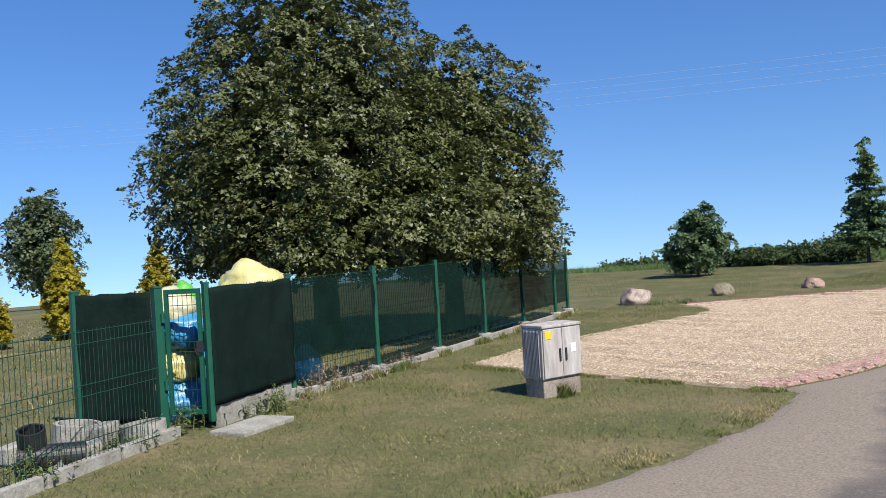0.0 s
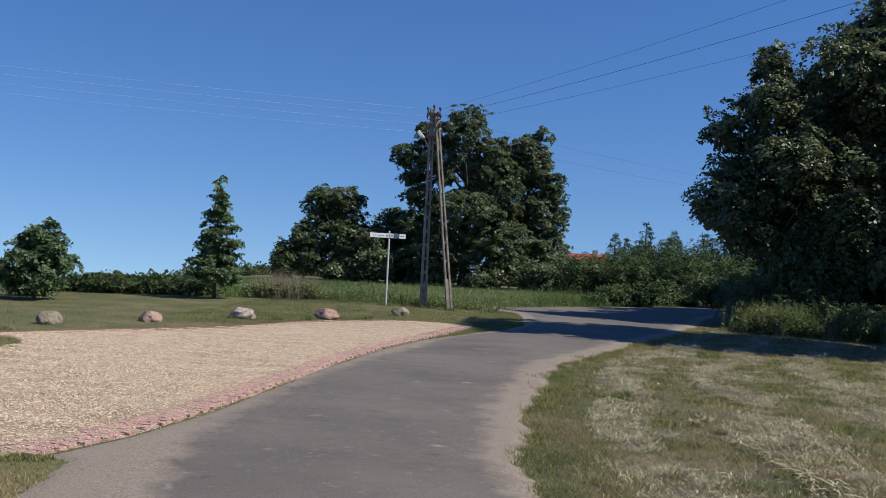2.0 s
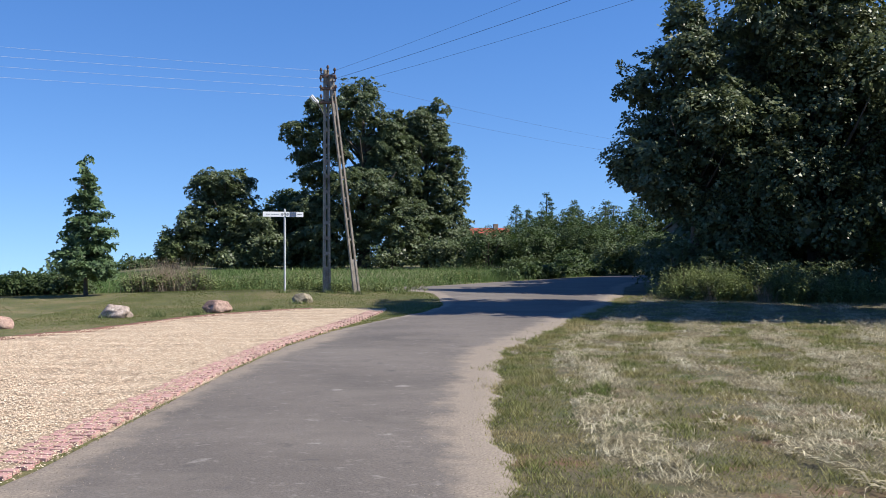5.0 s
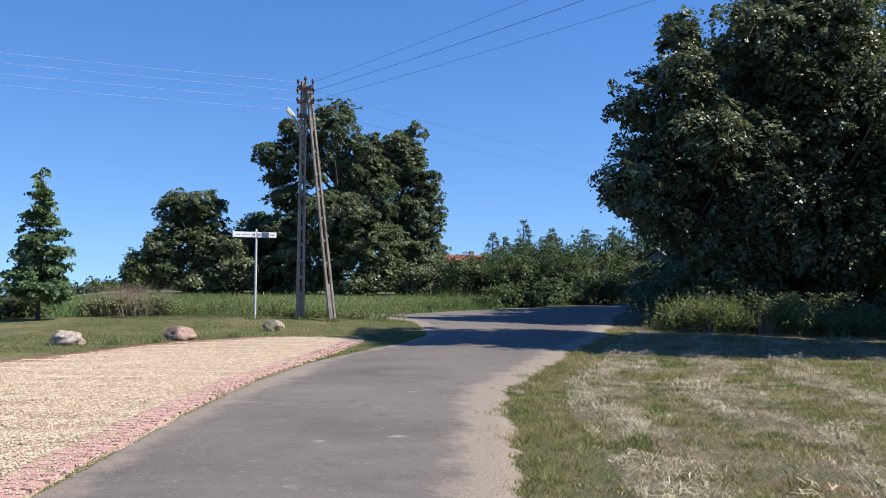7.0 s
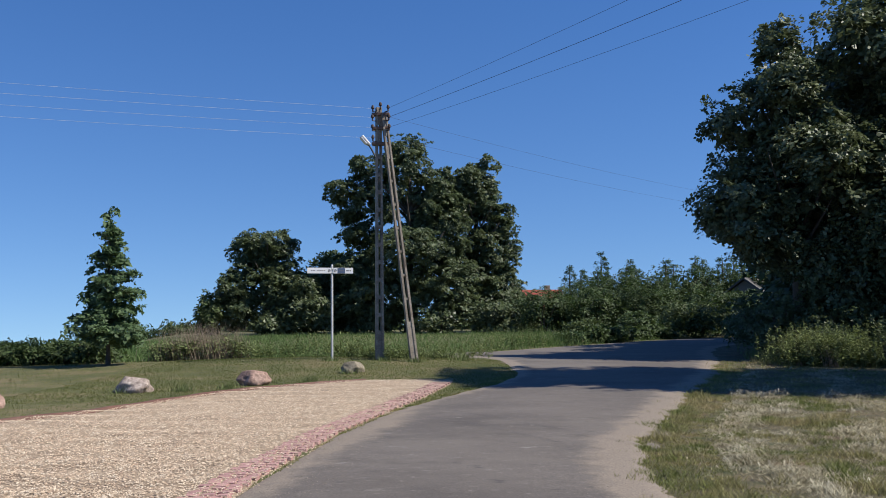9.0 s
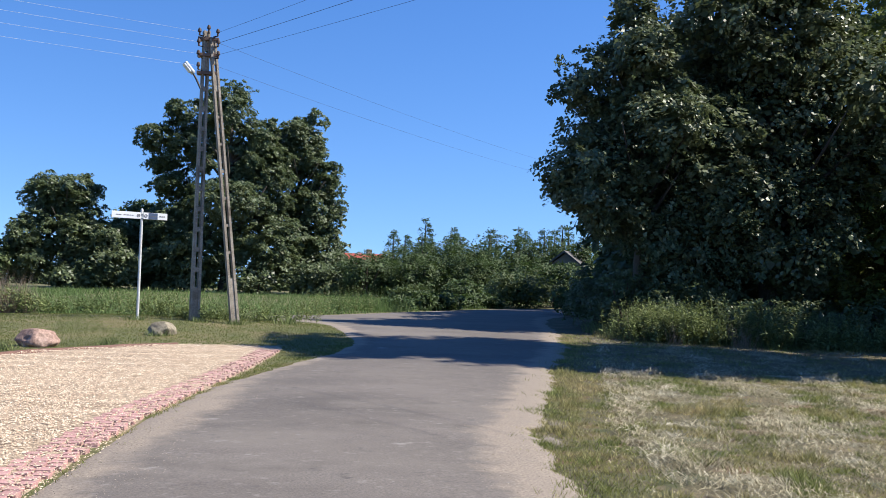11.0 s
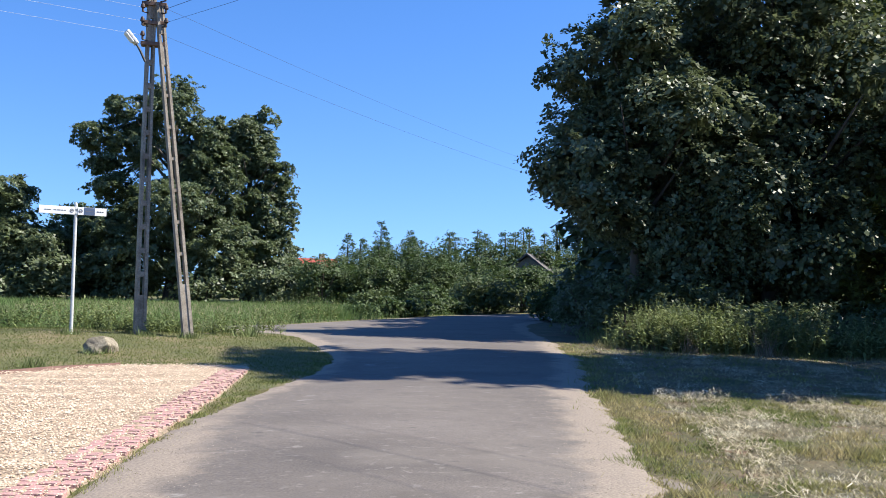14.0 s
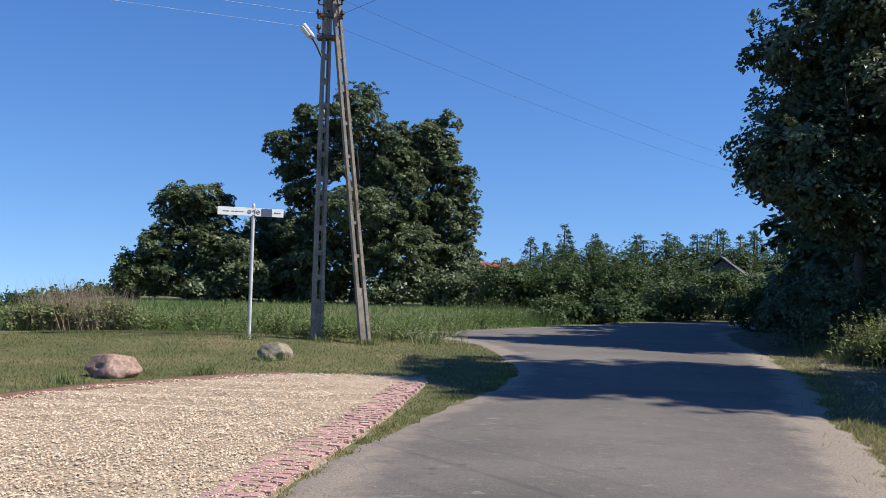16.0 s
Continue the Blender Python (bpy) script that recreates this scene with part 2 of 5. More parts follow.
def edge_mix(m, other):
    """Lets sand spread over the asphalt by the strip's own distance to its edge, broken up by noise."""
    n, l = m.node_tree.nodes, m.node_tree.links
    at = n.new("ShaderNodeAttribute")
    at.attribute_name = "edge"
    t = n.new("ShaderNodeTexNoise")
    t.inputs["Scale"].default_value, t.inputs["Detail"].default_value, t.inputs["Roughness"].default_value = 1.9, 10.0, 0.74
    l.new(n.new("ShaderNodeNewGeometry").outputs["Position"], t.inputs["Vector"])
    a = n.new("ShaderNodeMath")
    a.operation = "MULTIPLY_ADD"
    a.inputs[1].default_value, a.inputs[2].default_value = 1.1, -0.55
    l.new(t.outputs["Fac"], a.inputs[0])
    b = n.new("ShaderNodeMath")
    b.operation = "ADD"
    l.new(at.outputs["Fac"], b.inputs[0])
    l.new(a.outputs[0], b.inputs[1])
    r = n.new("ShaderNodeMapRange")
    r.inputs[1].default_value, r.inputs[2].default_value, r.inputs[3].default_value, r.inputs[4].default_value = -0.12, 0.15, 0.92, 0.0
    l.new(b.outputs[0], r.inputs[0])
    bs = n["Principled BSDF"].inputs["Base Color"]
    src = bs.links[0].from_socket
    f = n.new("ShaderNodeTexNoise")
    f.inputs["Scale"].default_value, f.inputs["Detail"].default_value = 48.0, 9.0
    l.new(n.new("ShaderNodeNewGeometry").outputs["Position"], f.inputs["Vector"])
    cr = n.new("ShaderNodeValToRGB")
    for e, (p, c) in zip(cr.color_ramp.elements, ((0.3, other[0]), (0.7, other[1]))):
        e.position, e.color = p, (*c, 1)
    l.new(f.outputs["Fac"], cr.inputs[0])
    mx = n.new("ShaderNodeMix")
    mx.data_type = "RGBA"
    l.new(r.outputs[0], mx.inputs[0])
    l.new(src, mx.inputs[6])
    l.new(cr.outputs[0], mx.inputs[7])
    l.new(mx.outputs[2], bs)


edge_mix(M_ASPHALT, ((0.16, 0.127, 0.097), (0.315, 0.258, 0.199)))


def netting(name, colour, see):
    """Woven shade net: cloth with open gaps between its threads."""
    m = material(name, [(0.3, colour), (0.7, tuple(c * 1.8 for c in colour))], 3, 6, 0.85, 0.4, 9)
    n, l = m.node_tree.nodes, m.node_tree.links
    t, ms = n.new("ShaderNodeBsdfTransparent"), n.new("ShaderNodeMixShader")
    ms.inputs[0].default_value = see
    l.new(n["Principled BSDF"].outputs[0], ms.inputs[1])
    l.new(t.outputs[0], ms.inputs[2])
    l.new(ms.outputs[0], n["Material Output"].inputs["Surface"])
    return m


M_CLOTH.node_tree.nodes["Principled BSDF"].inputs["Specular IOR Level"].default_value = 0.1
M_NET = netting("open_shade_net", (0.002, 0.011, 0.008), 0.15)
M_NET.node_tree.nodes["Principled BSDF"].inputs["Specular IOR Level"].default_value = 0.1


# ---- helpers for meshes ----


def part(name, bm, mat, parent=None, label="", smooth=False):
    """Links a bmesh as one mesh object, under a thing where a parent is given."""
    me = bpy.data.meshes.new(name)
    bm.to_mesh(me)
    bm.free()
    if smooth:
        me.polygons.foreach_set("use_smooth", [True] * len(me.polygons))
    me.materials.append(mat)
    ob = new(name, me)
    ob.parent = parent
    if label:
        tagged(ob, label)
    return ob


def sheet(name, verts, faces, mat, parent=None):
    """A mesh object from arrays of corners (n, 3) and of faces (m, k)."""
    verts, faces = np.asarray(verts, dtype=np.float32), np.asarray(faces, dtype=np.int32)
    me = bpy.data.meshes.new(name)
    k = faces.shape[1]
    me.vertices.add(len(verts))
    me.vertices.foreach_set("co", verts.ravel())
    me.loops.add(faces.size)
    me.loops.foreach_set("vertex_index", faces.ravel())
    me.polygons.add(len(faces))
    me.polygons.foreach_set("loop_start", np.arange(0, faces.size, k, dtype=np.int32))
    me.polygons.foreach_set("loop_total", np.full(len(faces), k, dtype=np.int32))
    me.update(calc_edges=True)
    me.materials.append(mat)
    ob = new(name, me)
    ob.parent = parent
    return ob


def box(bm, lo, hi, m=None, bevel=0.0):
    c = [(a + b) / 2 for a, b in zip(lo, hi)]
    s = [abs(b - a) for a, b in zip(lo, hi)]
    r = bmesh.ops.create_cube(bm, size=1, matrix=(m or Matrix()) @ Matrix.Translation(c) @ Matrix.Diagonal((*s, 1)))
    if bevel:
        es = list({e for v in r["verts"] for e in v.link_edges})
        bmesh.ops.bevel(bm, geom=es, offset=bevel, segments=2, profile=0.6, affect="EDGES")
    return bm


def tube(bm, pts, radii, n=8):
    """A tapered round bar through points."""
    pts = [Vector(p) for p in pts]
    rings = []
    for i, p in enumerate(pts):
        d = (pts[min(i + 1, len(pts) - 1)] - pts[max(i - 1, 0)]).normalized()
        q = d.to_track_quat("Z", "Y").to_matrix()
        rings.append([bm.verts.new(p + q @ Vector((math.cos(a) * radii[i], math.sin(a) * radii[i], 0))) for a in [2 * math.pi * k / n for k in range(n)]])
    for a, b in zip(rings, rings[1:]):
        for k in range(n):
            bm.faces.new((a[k], a[(k + 1) % n], b[(k + 1) % n], b[k]))
    bm.faces.new(rings[0][::-1])
    bm.faces.new(rings[-1])
    return bm


def thing(name, at, label, category, group="", turn=0.0):
    ob = new(name)
    ob.matrix_basis = pose(*at, 0, 0, turn)
    ob.empty_display_size = 0.2
    return tagged(ob, label, category, group)


def smooth01(a, b, v):
    v = np.clip((np.asarray(v, dtype=float) - a) / (b - a), 0, 1)
    return v * v * (3 - 2 * v)


def ground_z(x, y):
    """Height of the land: a low mound under the poles, land that falls away far off."""
    x, y = np.asarray(x, dtype=float), np.asarray(y, dtype=float)
    mound = 0.29 * np.exp(-((x + 5.0) / 5.0) ** 2 - ((y - 29.3) / 3.6) ** 2) + 0.10 * np.exp(-((x + 12) / 5.0) ** 2 - ((y - 29.5) / 4.0) ** 2)
    d = np.hypot(x, y - 10)
    return mound - 0.016 * np.maximum(0, d - 90) - 0.02 * smooth01(-14, -18, x) - 0.036 * np.maximum(0, np.hypot(x, y) - 37) * smooth01(0.30, 0.52, -x / np.maximum(np.abs(y), 1.0)) * (x < 0)


def gz(x, y):
    return float(ground_z(x, y))


ROAD_L = ([-40, -6, -1, 0, 4, 7, 10, 14, 16, 18, 20.6, 22.5, 25, 27.5, 30, 33.6, 35.5, 36.6, 37.6, 39, 43.8, 50.6, 58.7, 75],
          [-3.6, -3.2, -3.0, -2.85, -2.78, -2.84, -2.76, -2.4, -2.1, -1.9, -1.2, -0.5, 0.1, 0.0, -0.2, -0.6, -1.6, -3.2, -3.0, -0.6, 2.7, 7.5, 16, 34])
ROAD_R = ([-40, -6, 0, 2.9, 4.3, 6, 8, 10, 12.5, 14, 15.2, 16.4, 18, 20, 23, 26.8, 28.4, 31, 36, 42, 50, 58, 75],
          [3.5, 2.0, 1.0, 0.78, 0.6, 0.53, 0.56, 0.74, 0.88, 1.12, 1.55, 1.95, 2.45, 2.95, 4.1, 5.25, 5.6, 6.3, 7.3, 9.0, 13.5, 21, 42])
STRIP_Y = [3.3, 4.5, 6, 9, 11.5, 14.8, 16.5, 18.5, 20.5, 22, 23.0]
STRIP_X = [-3.42, -3.1, -2.92, -2.84, -2.77, -2.55, -2.3, -1.98, -1.7, -1.52, -1.4]
GRAVEL_Y = [3.35, 3.45, 5, 7, 8.6, 10.6, 11.4, 12.0, 12.5, 12.7, 12.95, 14.0, 15.6, 17.4, 19.5, 21.0, 22.3, 23.3, 23.75, 23.9]
GRAVEL_X = [-6.0, -7.9, -8.25, -8.4, -8.42, -8.4, -8.5, -8.8, -9.4, -9.95, -9.9, -9.2, -8.15, -7.0, -6.35, -5.9, -5.0, -3.9, -3.3, -1.5]


def road_left(y):
    return np.interp(y, *ROAD_L)


def road_right(y):
    return np.interp(y, *ROAD_R)


def strip_x(y):
    return np.interp(y, STRIP_Y, STRIP_X)


def gravel_left(y):
    return np.interp(y, GRAVEL_Y, GRAVEL_X)


def wobble(v, seed, sc=1.0):
    return np.array([noise.noise((float(a) * sc, seed, 0.3)) for a in v])


def ribbon(name, ys, left, right, z, mat, label, cols=8, crown=0.0, kind="structure"):
    """A strip of ground between two edges that follow y."""
    u = np.linspace(0, 1, cols + 1)
    X = left[:, None] * (1 - u) + right[:, None] * u
    Y = np.repeat(ys[:, None], cols + 1, 1)
    Z = ground_z(X, Y) + z + crown * (4 * u * (1 - u)) - 0.03 * ((u == 0) | (u == 1))
    Z[[0, -1]] -= 0.03
    n, k = len(ys), cols + 1
    idx = np.arange(n * k).reshape(n, k)
    f = np.stack([idx[:-1, :-1], idx[:-1, 1:], idx[1:, 1:], idx[1:, :-1]], -1).reshape(-1, 4)
    ob = sheet(name, np.stack([X, Y, Z], -1).reshape(-1, 3), f, mat)
    return tagged(ob, label, name.replace("_", " "), kind=kind)


# ---- ground ----
gx = np.unique(np.concatenate([np.linspace(-3000, -200, 15), np.linspace(-200, -30, 35), np.linspace(-30, 40, 141), np.linspace(40, 200, 33), np.linspace(200, 3000, 15)]))
gy = np.unique(np.concatenate([np.linspace(-3000, -100, 12), np.linspace(-100, -12, 22), np.linspace(-12, 60, 145), np.linspace(60, 200, 29), np.linspace(200, 3000, 15)]))
GX, GY = np.meshgrid(gx, gy)
GZ = ground_z(GX, GY)
near = (np.abs(GX) < 60) & (np.abs(GY - 20) < 60)
GZ += np.where(near, np.array([noise.noise((float(a) * 0.8, float(b) * 0.8, 2.0)) for a, b in zip(GX.ravel(), GY.ravel())]).reshape(GX.shape) * 0.012 - 0.015, 0)
gi = np.arange(GX.size).reshape(GX.shape)
ground = sheet("ground", np.stack([GX, GY, GZ], -1).reshape(-1, 3), np.stack([gi[:-1, :-1], gi[:-1, 1:], gi[1:, 1:], gi[1:, :-1]], -1).reshape(-1, 4), M_SOIL)
tagged(ground, "dry grassy meadow ground with brown soil showing", "ground", kind="structure")
ground.data.materials.append(M_LAWN)
cx = ground.data
cent = np.empty(len(cx.polygons) * 3, dtype=np.float32)
cx.polygons.foreach_get("center", cent)
cent = cent.reshape(-1, 3)
cx.polygons.foreach_set("material_index", (cent[:, 0] < road_left(cent[:, 1]) + 0.5).astype(np.int32))
cx.polygons.foreach_set("use_smooth", [True] * len(cx.polygons))

# ---- road ----
ys = np.arange(-40, 72, 0.12)
calm = np.interp(ys, [3, 5, 13, 15], [1, 0.25, 0.25, 1])
l_edge, r_edge = road_left(ys) + calm * (0.10 * wobble(ys, 1.0, 1.3) + 0.08 * wobble(ys, 5.0, 5.0)), road_right(ys) + 0.10 * wobble(ys, 2.0, 1.2) + 0.13 * wobble(ys, 6.0, 4.0) + 0.05 * wobble(ys, 7.5, 9.0) + 0.12
widen = np.where((ys > 3.4) & (ys < 17.5), np.maximum(0, l_edge - strip_x(ys) - 0.035), np.interp(ys, [0.8, 2.4, 3.4, 17.5, 19], [-0.1, 0.05, 0.3, 0.1, 0.0]))
l_edge = l_edge - widen
inset_l = np.interp(ys, [-40, -1, 1, 3, 4.6, 12, 15, 19, 23, 30, 60], [1.7, 1.7, 1.35, 0.75, 0.25, 0.2, 0.28, 0.25, 0.25, 0.4, 0.4])
inset_r = np.interp(ys, [-40, 0, 3, 5, 7, 9, 12, 15, 18, 21, 26, 60], [0.2, 0.12, 0.1, 0.22, 0.34, 0.4, 0.42, 0.4, 0.42, 0.4, 0.35, 0.3])
inset_l, inset_r = inset_l + widen, inset_r + 0.15
road = ribbon("road", ys, l_edge, r_edge, 0.012, M_ASPHALT, "worn grey asphalt lane with sandy edges and pale patches", 30, 0.03)
u = np.linspace(0, 1, 31)
width = (r_edge - l_edge)[:, None]
edge = np.minimum(width * u - inset_l[:, None], width * (1 - u) - inset_r[:, None])
road.data.attributes.new("edge", "FLOAT", "POINT").data.foreach_set("value", edge.ravel().astype(np.float32))

# ---- gravel yard ----
ys = np.arange(3.35, 23.9, 0.1)
ribbon("gravel_bed", ys, gravel_left(ys), strip_x(ys) + 0.03, 0.012, M_BED, "bed of pale pinkish beige gravel", 20)


# ---- utility pole ----
def ladder_leg(bm, base, top, w0, w1, depth, holes, thin=0.22):
    """A concrete pole of two tapered chords with webs between them and open slots."""
    base, top = Vector(base), Vector(top)
    up = (top - base)
    length = up.length
    zz = up.normalized()
    yy = zz.cross(Vector((math.cos(0.38), math.sin(0.38), 0))).normalized()
    m = Matrix.Translation(base) @ Matrix((yy.cross(zz), yy, zz)).transposed().to_4x4()
    def chord(sx):
        prof = []
        for z, w in ((0, w0), (length, w1)):
            t = 0.30 * w
            a, b = sorted((sx * w / 2, sx * (w / 2 - t)))
            prof.append([bm.verts.new(m @ Vector((x, y, z))) for x, y in ((a, -depth / 2), (b, -depth / 2), (b, depth / 2), (a, depth / 2))])
        for k in range(4):
            bm.faces.new((prof[0][k], prof[0][(k + 1) % 4], prof[1][(k + 1) % 4], prof[1][k]))
        bm.faces.new(prof[0][::-1])
        bm.faces.new(prof[1])
    chord(-1)
    chord(1)
    z = 0.0
    pitch = length / holes
    for i in range(holes):
        solid = 1.0 if i < 2 or i == holes - 1 else 0.72 if i == holes - 2 else thin
        w = w0 + (w1 - w0) * (z / length)
        box(bm, (-w * 0.3, -depth * 0.36, z), (w * 0.3, depth * 0.36, z + pitch * solid), m)
        z += pitch
    return m


POLE = Vector((-3.62, 28.55, gz(-3.62, 28.55)))
PROP = Vector((-2.59, 28.35, gz(-2.59, 28.35)))
TOP = Vector((-3.53, 28.45, 7.37))
pole = thing("utility_pole", POLE, "weathered concrete A-frame utility pole with a raking prop", "pole")
inv = Matrix.Translation(-POLE)
bm = bmesh.new()
ladder_leg(bm, (0, 0, -0.3), TOP - POLE + Vector((-0.07, 0, 0.05)), 0.24, 0.155, 0.15, 15)
part("upright", bm, M_CONC, pole)
bm = bmesh.new()
ladder_leg(bm, PROP - POLE + Vector((0, 0, -0.3)), TOP - POLE + Vector((0.08, -0.05, -0.12)), 0.215, 0.155, 0.14, 11, 0.1)
part("raking_prop", bm, M_CONC, pole)
for dz in (-0.15, -0.55, -1.0):
    bm = bmesh.new()
    box(bm, TOP - POLE + Vector((-0.26, -0.11, dz - 0.04)), TOP - POLE + Vector((0.24, 0.11, dz + 0.04)), None, 0.01)
    part("steel_collar", bm, M_RUST, pole, "rusty brown steel collar at the pole head")
INSUL = []
for k, (dx, dy, dz) in enumerate([(-0.22, -0.14, 0.0), (-0.23, -0.14, -0.26), (-0.23, -0.14, -0.55), (-0.22, -0.14, -0.85), (0.22, -0.16, 0.0), (0.24, -0.16, -0.26), (0.25, -0.16, -0.55), (0.0, -0.16, 0.08)]):
    bm = bmesh.new()
    c = TOP - POLE + Vector((dx, dy, dz))
    tube(bm, [c + Vector((0, 0, -0.09)), c + Vector((0, 0, -0.02)), c, c + Vector((0, 0, 0.05)), c + Vector((0, 0, 0.09))], [0.022, 0.022, 0.048, 0.042, 0.025], 10)
    tube(bm, [c + Vector((-dx * 0.5, -dy * 0.6, -0.09)), c + Vector((0, 0, -0.09))], [0.014, 0.014], 6)
    part("insulator", bm, M_INSUL, pole, "brown porcelain insulator")
    INSUL.append(c + POLE)
lamp = thing("street_lamp", TOP + Vector((-0.25, -0.1, -1.15)), "grey street lamp on a short arm fixed to the pole", "street lamp")
bm = bmesh.new()
tube(bm, [(0.1, 0, -0.25), (-0.01, -0.02, -0.02), (-0.10, -0.05, 0.12)], [0.025, 0.025, 0.022], 8)
part("arm", bm, M_CABLE, lamp)
hm = Matrix.Translation((-0.19, -0.08, 0.21)) @ Euler((radians(-14), radians(48), radians(20))).to_matrix().to_4x4() @ Matrix.Scale(0.78, 4)
bm = bmesh.new()
box(bm, (-0.22, -0.10, -0.02), (0.22, 0.10, 0.07), hm, 0.03)
part("housing", bm, M_LAMPHEAD, lamp, "grey metal lamp housing")
bm = bmesh.new()
box(bm, (-0.20, -0.085, -0.07), (0.12, 0.085, -0.018), hm, 0.024)
part("bowl", bm, M_GLASSY, lamp, "pale translucent lamp bowl")


def cable(a, b, sag, radius, mat, label):
    a, b = Vector(a), Vector(b)
    bm = bmesh.new()
    n = 24
    pts = [a.lerp(b, i / n) - Vector((0, 0, 4 * sag * (i / n) * (1 - i / n))) for i in range(n + 1)]
    tube(bm, pts, [radius] * len(pts), 5)
    return tagged(part("overhead_cable", bm, mat), label, "cable", "cables on the pole")


LEFT_END, RIGHT_END, FAR_END = Vector((-56, 6.5, 9.2)), Vector((19.0, -8.0, 8.5)), Vector((28.5, 72.0, 9.2))
for k in range(4):
    cable(INSUL[k], LEFT_END + Vector((0, -0.2 * k, -0.33 * k)), 0.55, 0.0026, M_ALU, "thin bare aluminium wire from the pole")
for k, dz in ((4, 0), (5, -0.3), (6, -0.62)):
    cable(INSUL[k], RIGHT_END + Vector((1.5 * (k - 4), 0, dz)), 0.5, 0.0035 if k != 5 else 0.005, M_CABLE, "dark overhead cable from the pole")
for k in (1, 3):
    cable(INSUL[k] + Vector((0.5, 0, 0)), FAR_END + Vector((0, 0, -0.33 * k)), 0.7, 0.003, M_CABLE, "thin wire running on from the pole")

# ---- signpost ----
SIGN = Vector((-4.9, 28.15, gz(-4.9, 28.15)))
sign = thing("signpost", SIGN, "white metal fingerpost with two narrow sign boards", "signpost", turn=20)
bm = bmesh.new()
tube(bm, [(0, 0, -0.2), (0, 0, 2.62), (0, 0, 2.66)], [0.034, 0.034, 0.02], 12)
part("post", bm, M_STEELW, sign)


def emblem(bm, x):
    """A small ring with a bar through it."""
    m = Matrix.Translation((x, -0.053, 2.485)) @ Euler((radians(90), 0, 0)).to_matrix().to_4x4()
    for k in range(16):
        a = 2 * math.pi * k / 16
        box(bm, (0.026, -0.0062, -0.002), (0.038, 0.0062, 0.002), m @ Matrix.Rotation(a, 4, "Z"))
    box(bm, (-0.02, -0.006, -0.002), (0.02, 0.006, 0.002), m)


for x0, x1 in ((-0.70, -0.03), (0.03, 0.59)):
    bm = bmesh.new()
    box(bm, (x0, -0.05, 2.405), (x1, -0.03, 2.565), None, 0.004)
    bd = part("sign_board", bm, M_SIGN, sign, "white street sign board with small dark lettering")
    bm = bmesh.new()
    emblem(bm, -0.085 if x0 < 0 else 0.085)
    if x0 < 0:
        for a, b in [(-0.60, -0.56), (-0.545, -0.48), (-0.43, -0.38), (-0.365, -0.30), (-0.285, -0.25), (-0.235, -0.20)]:
            box(bm, (a, -0.055, 2.478), (b, -0.051, 2.492))
    else:
        for a, b in [(0.40, 0.44), (0.452, 0.485), (0.497, 0.53)]:
            box(bm, (a, -0.055, 2.475), (b, -0.051, 2.498))
        plate = bmesh.new()
        box(plate, (0.15, -0.055, 2.409), (0.36, -0.0505, 2.561), None, 0.001)
        part("dark_plate", plate, M_BLUE_INK, bd, "dark blue plate with a pale line")
        box(bm, (0.18, -0.057, 2.480), (0.33, -0.0555, 2.490))
    tagged(part("lettering", bm, M_INK, bd, "small dark lettering and round emblem"), kind="stuff")
for z in (2.44, 2.53):
    bm = bmesh.new()
    box(bm, (-0.06, -0.045, z - 0.012), (0.06, 0.04, z + 0.012), None, 0.003)
    part("clamp", bm, M_STEELW, sign)

# ---- cable cabinet ----
cab = thing("cable_cabinet", (-5.27, 1.87, 0.0), "weathered grey plastic cable distribution cabinet on a concrete plinth", "cabinet", turn=81)
CW, CD = 0.56, 0.30                     # width along its front, depth behind it
bm = bmesh.new()
box(bm, (0.0, 0.0, -0.1), (CW, CD, 0.19), None, 0.012)
part("plinth", bm, M_CONC, cab, "grey concrete plinth")
bm = bmesh.new()
box(bm, (-0.012, -0.012, 0.19), (CW + 0.012, CD + 0.012, 0.755), None, 0.008)
part("body", bm, M_CAB, cab)
for i in range(11):
    y = 0.03 + i * 0.0235
    bm = bmesh.new()
    box(bm, (-0.02, y, 0.22), (-0.011, y + 0.012, 0.73), None, 0.003)
    part("side_rib", bm, M_CAB, cab)
bm = bmesh.new()
box(bm, (-0.018, -0.036, 0.757), (CW + 0.018, CD + 0.02, 0.79), None, 0.008)
part("roof", bm, M_CAB, cab)
for k, (a, b) in enumerate(((0.0, CW / 2 - 0.004), (CW / 2 + 0.004, CW))):
    bm = bmesh.new()
    box(bm, (a, -0.032, 0.205), (b, -0.012, 0.745), None, 0.006)
    door = part("cabinet_door", bm, M_CAB, cab)
    bm = bmesh.new()
    hx = CW / 2 + (-0.045 if k == 0 else 0.045)
    box(bm, (hx - 0.012, -0.046, 0.38), (hx + 0.012, -0.032, 0.52), None, 0.004)
    part("door_handle", bm, M_BLACK, door, "black recessed swing handle")
bm = bmesh.new()
box(bm, (0.02, -0.037, 0.635), (0.115, -0.0325, 0.72), None, 0.002)
part("warning_label", bm, M_YELLOW, cab, "yellow warning label")
bm = bmesh.new()
box(bm, (0.40, -0.037, 0.46), (0.48, -0.0325, 0.56), None, 0.002)
part("notice_label", bm, M_SIGN, cab, "white notice label")


